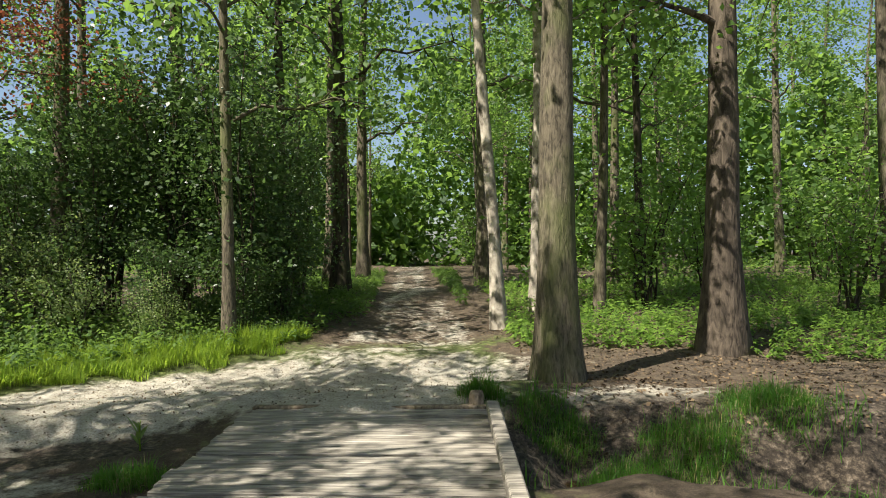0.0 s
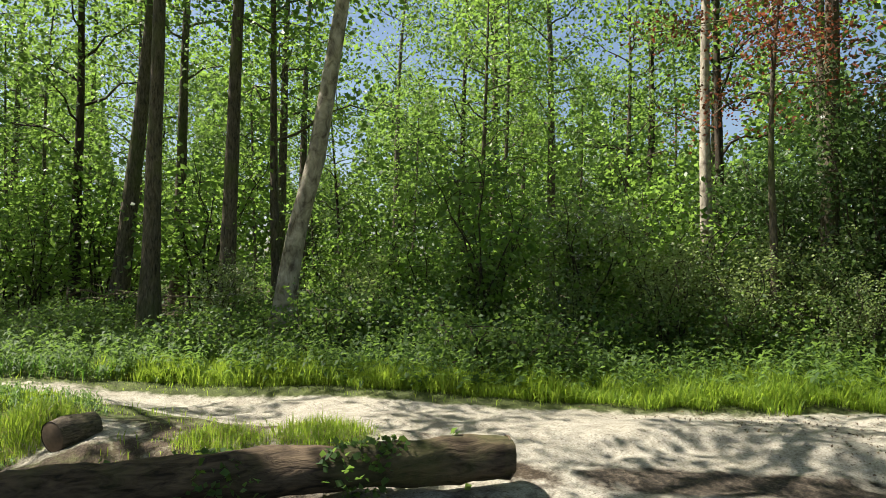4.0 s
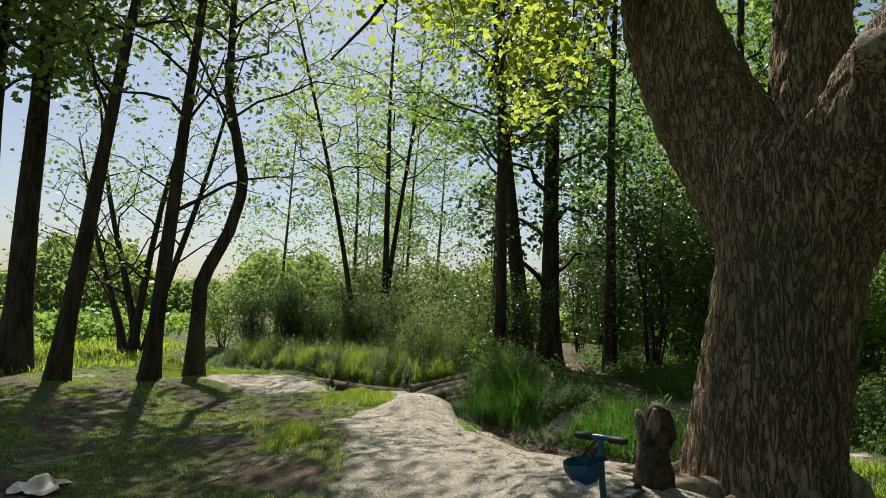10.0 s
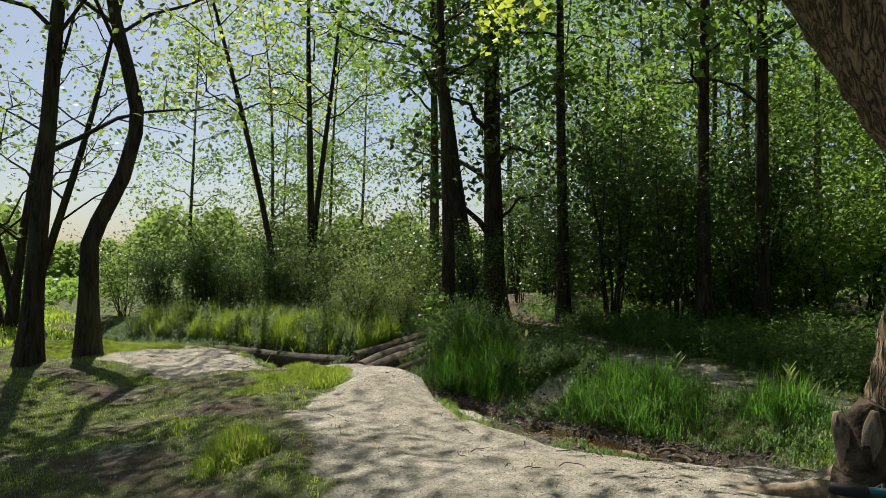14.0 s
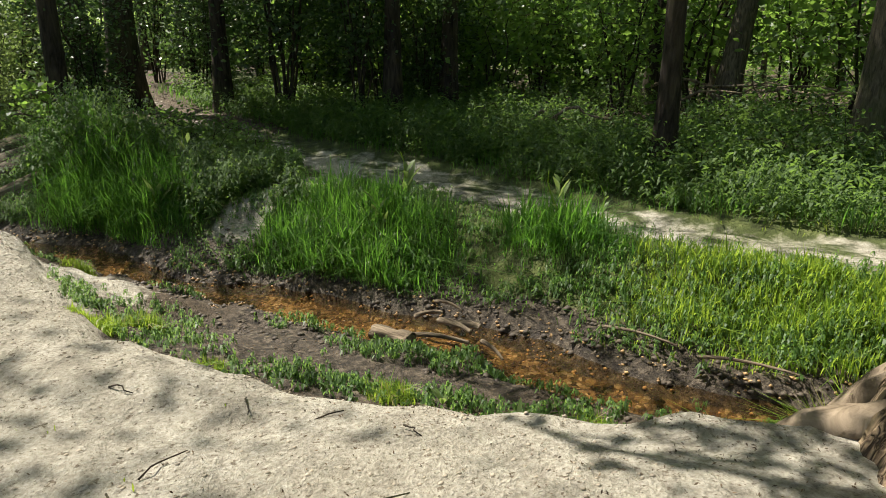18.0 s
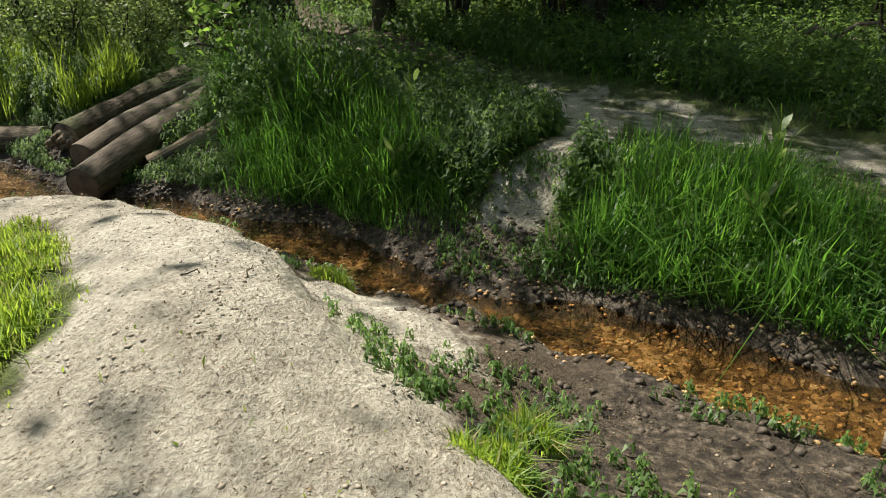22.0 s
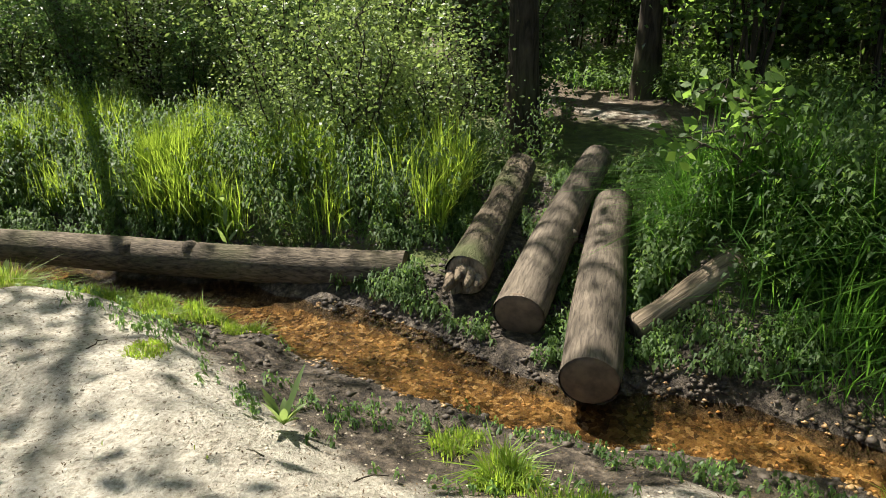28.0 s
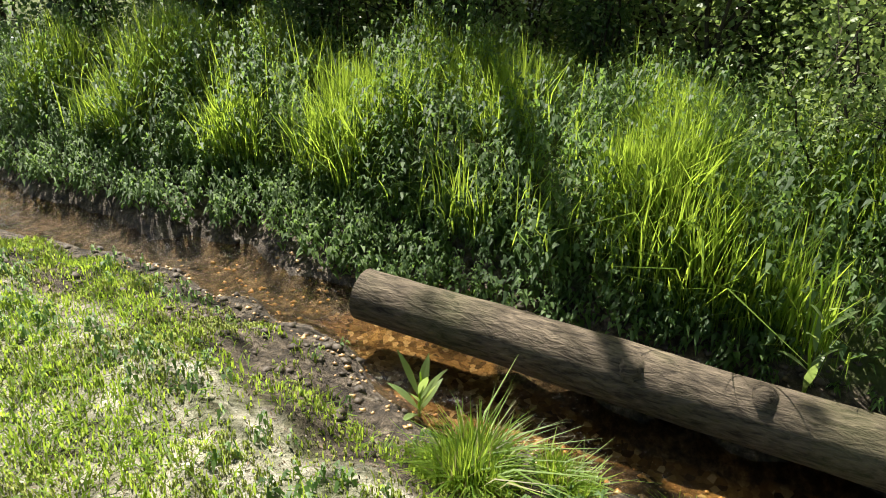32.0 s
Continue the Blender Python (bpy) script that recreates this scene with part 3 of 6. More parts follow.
    # the wide mud spot at (2.4, 5.7) also paints in the ditch's shade
    mud = np.where(far, smooth(0.8, 0.42, d), np.maximum(0.85 * smooth(1.2, 0.6, d) * (1 - held), held * smooth(0.05, -0.35, up) * (0.44 + 0.3 * ripple(x, y, 0.8, 1)))) + (0.75 + 0.2 * ripple(x, y, 0.5, 1)) * blob(x, y, -13.5, -8.05, 1.0, 0.42, 50, 3) + 0.8 * blob(x, y, -10.15, -3.55, 0.75, 0.45, 50, 3) + 0.5 * blob(x, y, -14.1, -7.0, 0.7, 0.5) + 0.9 * blob(x, y, -15.4, -7.1, 1.5, 0.75, -20, 3) + 0.9 * blob(x, y, 2.4, 5.7, 2.6, 1.0, 0, 4) + (0.5 + 0.3 * ripple(x, y, 0.6, 2)) * blob(x, y, -10.1, -3.95, 1.15, 0.6, 50, 3)
    mud = mud - 0.9 * blob(x, y, -11.5, -5.0, 0.8, 0.34, 45, 3)
    mud = np.clip(mud + 0.35 * blob(x, y, -3.2, 5.2, 1.6, 0.8, 40), 0, 1)
    mud = mud * (1 - 0.75 * smooth(-6, -4.8, x) * smooth(-0.6, -1.6, x))
    mud = np.clip(mud + (0.75 + 0.3 * ripple(x, y, 0.4, 1)) * (blob(x, y, -2.9, 5.35, 0.9, 0.3, 25, 3) + blob(x, y, -4.2, 4.4, 0.8, 0.25, 45, 3)), 0, 1)
    bedm = (1 - smooth(half * 0.75, half * 1.2, d)) * smooth(-5, -7, x) * (1 - 0.8 * smooth(-11.1, -11.9, y))
    turf = np.where(far, 1 - smooth(3, 7, d), 0.62 + 0.3 * ripple(x, y, 1.4, 2))
    turf = np.clip(np.maximum(turf, np.where((x < -11) & (y < -13), 1.0, 0)), 0, 1)
    turf = turf * (1 - 0.95 * blob(x, y, -15.9, -6.9, 1.5, 0.6, -20, 3))
    turf = turf * (1 - 0.95 * blob(x, y, -4.4, 3.4, 4.6, 2.2, 45, 3))
    turf = turf * (1 - 0.95 * blob(x, y, -7.4, -2.0, 2.0, 1.4, 30, 3))
    turf = np.maximum(turf, 0.8 * smooth(1.5, -0.5, x) * smooth(2.4, 3.2, pd) * smooth(6, 4, pd))
    turf = turf * (1 - 0.75 * smooth(0.4, 1.2, x + 0.3 * ripple(x, y, 1.6, 1)) * smooth(11.0, 9.5, y) * smooth(2.6, 4.4, y + 0.5 * ripple(x, y, 2.0, 2)))
    turf = turf * (1 - 0.85 * held * smooth(0.25, 0.0, up))
    return h, dict(ledge=held * smooth(-0.1, 0.02, up), shelf=held * smooth(0.0, -0.1, up), sand=np.clip(sandy, 0, 1), mud=mud, bed=bedm, turf=turf), d, side, pd - pwid


def height(x, y):
    return float(terrain(np.array([x]), np.array([y]))[0][0])


def spaced(core0, core1, step, reach0, reach1):
    c = np.arange(core0, core1 + step / 2, step)
    out, v, s = [], 0.0, step
    while v < max(reach0, reach1):
        s *= 1.16
        v += s
        out.append(v)
    out = np.array(out)
    return np.concatenate([core0 - out[out < reach0 * 1.2][::-1], c, core1 + out[out < reach1 * 1.2]])


gx, gy = spaced(-17.5, 4.2, 0.075, 1500, 1500), spaced(-12.8, 8.5, 0.075, 1500, 1500)
XX, YY = np.meshgrid(gx, gy, indexing="ij")
gh, gm, _, _, _ = terrain(XX, YY)
ni, nj = XX.shape
ii, jj = np.meshgrid(np.arange(ni - 1), np.arange(nj - 1), indexing="ij")
quads = np.stack([ii * nj + jj, (ii + 1) * nj + jj, (ii + 1) * nj + jj + 1, ii * nj + jj + 1], -1).reshape(-1, 4)
ground_mesh = mesh_from("ground", np.stack([XX, YY, gh], -1).reshape(-1, 3), quads, GROUND, True)
for key, val in gm.items():
    if key in ("ledge", "shelf"):
        continue
    ground_mesh.attributes.new(key, "FLOAT", "POINT").data.foreach_set("value", val.astype(np.float32).ravel())
ground = tagged(new("ground", ground_mesh), "pale sandy soil with muddy stream banks, turf and leaf litter", "ground", kind="structure")

# stream water: a ribbon that dips under its banks
tt = np.linspace(0, len(STREAM) - 1, 900)
cx, cy = np.interp(tt, np.arange(len(STREAM)), STREAM[:, 0]), np.interp(tt, np.arange(len(STREAM)), STREAM[:, 1])
tx, ty = np.gradient(cx), np.gradient(cy)
tl = np.hypot(tx, ty)
offs = np.linspace(-0.95, 0.95, 31)
wx = cx[:, None] - (ty / tl)[:, None] * offs
wy = cy[:, None] + (tx / tl)[:, None] * offs
riffle = smooth(-10.9, -11.8, wy) * smooth(-15.5, -14.0, wy)
wz = np.repeat(np.interp(tt, np.arange(len(STREAM)), LEVEL)[:, None], 31, 1) + (0.0012 + 0.011 * riffle) * ripple(wx, wy, 0.16, 1) * (0.6 + 0.4 * ripple(wx, wy, 0.7, 2))
i2, j2 = np.meshgrid(np.arange(899), np.arange(30), indexing="ij")
wq = np.stack([i2 * 31 + j2, (i2 + 1) * 31 + j2, (i2 + 1) * 31 + j2 + 1, i2 * 31 + j2 + 1], -1).reshape(-1, 4)
tagged(new("stream_water", mesh_from("stream_water", np.stack([wx, wy, wz], -1), wq, WATER, True)), "shallow clear amber water over orange gravel", "stream", kind="structure")


# ---- trees ----
def ground_at(x, y, sink=0.0):
    return (x, y, height(x, y) - sink)


def furrowed(pts, rad, sides, rings, seed, name, flare=0.0, ribs=30):
    """A thick limb whose bark is cut into long wavering ridges."""
    pts, rad = np.array(pts, float), np.array(rad, float)
    s0, s1 = np.linspace(0, 1, len(pts)), np.linspace(0, 1, rings)
    line = np.stack([np.interp(s1, s0, pts[:, k]) for k in range(3)], 1)
    for _ in range(6):
        line[1:-1] = (line[:-2] + 2 * line[1:-1] + line[2:]) / 4
    r = np.interp(s1, s0, rad)
    for _ in range(6):
        r[1:-1] = (r[:-2] + 2 * r[1:-1] + r[2:]) / 4
    length = np.concatenate([[0], np.cumsum(np.linalg.norm(np.diff(line, axis=0), axis=1))])
    d = unit(np.gradient(line, axis=0))
    ref = np.array([1.0, 0, 0])
    a = np.linspace(0, 2 * np.pi, sides, endpoint=False)
    out = []
    for i in range(rings):
        u = unit(ref - d[i] * ref.dot(d[i]))
        ref = u
        w = np.cross(d[i], u)
        z = length[i]
        wave = 0.9 * np.sin(z * 7 + 3 * np.sin(a * 2 + seed)) + 0.7 * np.sin(z * 15 + a * 5 + seed)
        ridge = np.abs(np.sin(a * ribs / 2 + wave)) ** 0.6 * (0.65 + 0.35 * np.sin(z * 23 + 4 * np.sin(a * 7 + seed)))
        lump = 0.03 * np.sin(2 * a + z * 1.3 + seed) + 0.025 * np.sin(3 * a - z * 2 + seed)
        foot = flare * math.exp(-z / 0.35) * np.maximum(0, np.cos(5 * a + 0.6 + seed)) ** 0.8
        k = r[i] * (1 + lump + foot) + 0.03 * (ridge - 0.6)
        out.append(line[i] + k[:, None] * (np.cos(a)[:, None] * u + np.sin(a)[:, None] * w))
    i, j = np.meshgrid(np.arange(rings - 1), np.arange(sides), indexing="ij")
    q = np.stack([i * sides + j, i * sides + (j + 1) % sides, (i + 1) * sides + (j + 1) % sides, (i + 1) * sides + j], -1).reshape(-1, 4)
    return mesh_from(name, np.concatenate(out), q, OAK_BARK, True)


# the forked oak beside the stream
oak = thing("oak_tree", ground_at(-8.0, -1.3), "old oak with a thick furrowed trunk forking into three limbs", "tree")
zs = np.array([-0.25, 0.0, 0.12, 0.3, 0.55, 0.9, 1.3, 1.7, 2.05, 2.3])
rs = np.array([0.72, 0.58, 0.53, 0.49, 0.478, 0.465, 0.455, 0.46, 0.48, 0.44])
trunk_x, trunk_y = np.interp(zs, [0, 0.4, 1, 1.7, 2.3], [0.03, 0.1, 0.12, 0.15, 0.1]), np.interp(zs, [0, 0.4, 1, 1.7, 2.3], [-0.18, -0.17, -0.09, -0.01, 0.0])
part("trunk", furrowed(np.stack([trunk_x, trunk_y, zs], 1), rs, 110, 130, 1, "trunk", 0.14), None, oak)
OAK_LIMBS = [
    ([(-0.05, -0.1, 1.75), (-0.12, -0.32, 2.2), (-0.2, -0.6, 2.75), (-0.25, -0.85, 3.4), (-0.3, -1.0, 4.4), (-0.9, -1.6, 6.0), (-1.8, -2.6, 7.6)], [0.42, 0.41, 0.38, 0.35, 0.3, 0.19, 0.07]),
    ([(-0.15, 0.08, 1.9), (-0.22, 0.12, 2.5), (-0.3, 0.14, 3.3), (-0.35, 0.2, 4.4), (-0.2, 0.5, 6.2), (0.3, 0.9, 8.4)], [0.34, 0.29, 0.26, 0.24, 0.17, 0.06]),
    ([(0.08, 0.1, 1.65), (0.28, 0.28, 2.1), (0.55, 0.5, 2.55), (0.85, 0.82, 3.0), (1.15, 1.35, 3.5), (1.8, 2.5, 4.6), (2.4, 4.0, 6.0)], [0.38, 0.36, 0.31, 0.27, 0.24, 0.17, 0.06]),
]
rng = np.random.default_rng(21)
twig_pts = []
for k, (pts, rad) in enumerate(OAK_LIMBS):
    part("limb", furrowed(pts, rad, 72, 110, 3 + k, "limb", 0.0, 22), None, oak)
knob = Tubes()
knob.add([(0.55, 0.42, 2.45), (0.78, 0.4, 2.6), (0.93, 0.37, 2.67)], [0.14, 0.13, 0.11], 12, 0.08, 4)
stub = part("branch_stub", knob.mesh("branch_stub", OAK_BARK), None, oak, "sawn-off pale branch stub")
knob = Tubes()
knob.add([(0.9, 0.376, 2.655), (0.935, 0.37, 2.672), (0.945, 0.368, 2.677)], [0.1, 0.095, 0.08], 14, 0.05, 5)
part("cut_face", knob.mesh("cut_face", OLD_WOOD), None, stub, "weathered pale sawn face")
boughs = Tubes()


def bough(start, end, r, sag, nt=9, seed=0, low=0.25):
    g = np.random.default_rng(seed)
    line = bent(start, end, 9, sag, g, 0.09)
    boughs.add(line, np.linspace(r, 0.012, 9), 6)
    for _ in range(nt):
        k = g.uniform(low, 1)
        q = np.array([np.interp(k, np.linspace(0, 1, 9), line[:, m]) for m in range(3)])
        e = q + unit(g.normal(0, 1, 3) * [1, 1, 0.4]) * g.uniform(0.6, 1.3) - [0, 0, 0.25]
        tw = bent(q, e, 5, 0.08, g, 0.04)
        boughs.add(tw, np.linspace(0.014, 0.004, 5), 3, caps=(False, False))
        twig_pts.extend([tw[2], tw[3], tw[4]])


# boughs that hang over the clearing, the stream and the path
# the high northern ones stay out of view, added to shade path and footbridge
for i, (a, b, r, sag) in enumerate([
        ((-0.3, -1.0, 4.4), (-3.2, -3.6, 4.1), 0.09, 0.6), ((-0.3, -0.95, 4.2), (-1.3, -4.6, 4.0), 0.09, 0.6), ((-0.5, -1.2, 4.9), (-4.6, -2.6, 4.6), 0.08, 0.7),
        ((-0.3, -0.9, 4.0), (1.2, -4.6, 3.9), 0.09, 0.7), ((-0.9, -1.6, 6.0), (0.5, -5.8, 6.2), 0.08, 0.6),
        ((-1.8, -2.6, 7.6), (-4.4, -1.6, 8.0), 0.05, 0.3),
        ((-0.35, 0.2, 4.4), (-4.0, 0.4, 5.0), 0.09, 0.6), ((-0.2, 0.5, 6.2), (2.6, -1.8, 7.0), 0.08, 0.5), ((-0.2, 0.5, 6.2), (-3.2, 2.4, 6.6), 0.07, 0.5),
        ((-0.2, 0.5, 6.4), (3.8, 0.8, 7.2), 0.08, 0.5), ((0.3, 0.9, 8.4), (1.8, -1.4, 9.2), 0.05, 0.3), ((0.3, 0.9, 8.4), (-1.6, 0.2, 9.4), 0.05, 0.3),
        ((1.2, 2.7, 4.8), (4.4, 2.2, 5.6), 0.07, 0.5), ((1.2, 2.7, 4.8), (0.2, 5.6, 6.0), 0.07, 0.5), ((1.9, 4.2, 6.0), (4.2, 5.2, 6.6), 0.05, 0.3),
        ((1.15, 1.35, 3.5), (3.8, 0.2, 5.4), 0.08, 0.5), ((1.8, 2.5, 4.6), (2.4, 4.4, 8.6), 0.1, 0.4), ((1.8, 2.5, 4.6), (3.6, 4.0, 8.0), 0.1, 0.4), ((1.8, 2.5, 4.6), (0.6, 4.2, 8.4), 0.1, 0.4), ((2.4, 4.0, 6.0), (3.0, 6.0, 8.6), 0.06, 0.3), ((1.8, 2.5, 4.6), (4.6, 3.0, 7.4), 0.08, 0.4), ((2.4, 4.0, 6.0), (1.2, 5.6, 9.2), 0.06, 0.3), ((2.4, 4.0, 6.0), (4.6, 5.4, 8.8), 0.06, 0.3), ((-0.25, -0.85, 3.4), (3.2, -3.6, 5.2), 0.1, 0.9),
        ((-0.25, -0.85, 3.4), (2.6, -4.4, 3.5), 0.08, 0.9), ((-0.25, -0.85, 3.4), (2.0, -2.8, 3.5), 0.07, 0.7), ((-0.3, -1.0, 4.4), (3.4, -5.2, 4.3), 0.08, 0.9), ((-0.3, -1.0, 4.4), (1.0, -5.6, 3.9), 0.08, 0.8), ((2.4, 4.0, 6.0), (5.6, 3.4, 7.6), 0.06, 0.4), ((2.4, 4.0, 6.0), (5.2, 4.8, 8.4), 0.06, 0.4), ((0.3, 0.9, 8.4), (2.6, 2.4, 11.6), 0.08, 0.4), ((0.3, 0.9, 8.4), (1.0, 3.8, 11.8), 0.08, 0.4), ((0.3, 0.9, 8.4), (3.6, 0.6, 11.0), 0.08, 0.4), ((2.4, 4.0, 6.0), (3.6, 4.4, 10.8), 0.07, 0.4), ((0.3, 0.9, 8.4), (-0.4, 2.6, 12.2), 0.08, 0.4), ((2.4, 4.0, 6.0), (4.8, 2.4, 10.0), 0.07, 0.4),
        ((-0.2, 0.5, 6.2), (-0.3, 4.6, 7.8), 0.08, 0.5), ((0.3, 0.9, 8.4), (1.6, 3.2, 9.2), 0.06, 0.3), ((2.4, 4.0, 6.0), (3.0, 5.4, 8.0), 0.06, 0.3), ((2.4, 4.0, 6.0), (2.2, 7.0, 8.4), 0.07, 0.4), ((0.3, 0.9, 8.4), (-0.8, 3.6, 8.8), 0.06, 0.3), ((1.8, 2.5, 4.6), (1.0, 6.4, 7.8), 0.08, 0.4), ((2.4, 4.0, 6.0), (3.8, 6.6, 8.2), 0.07, 0.4), ((2.4, 4.0, 6.0), (4.6, 4.6, 9.2), 0.07, 0.4), ((2.4, 4.0, 6.0), (3.0, 7.4, 9.2), 0.07, 0.4)]):
    bough(a, b, r, sag, 9, 300 + i)
part("bough_work", boughs.mesh("bough_work", DARK_BARK), None, oak)["kind"] = "stuff"
oc = clusters(np.array(twig_pts), 26, 0.19, rng, 0.6)
part("crown", leaf_mesh("crown", leaf_arrays(oc, 0.074, rng, 1.5), LEAF_OAK), None, oak, "fresh yellow-green leaves")

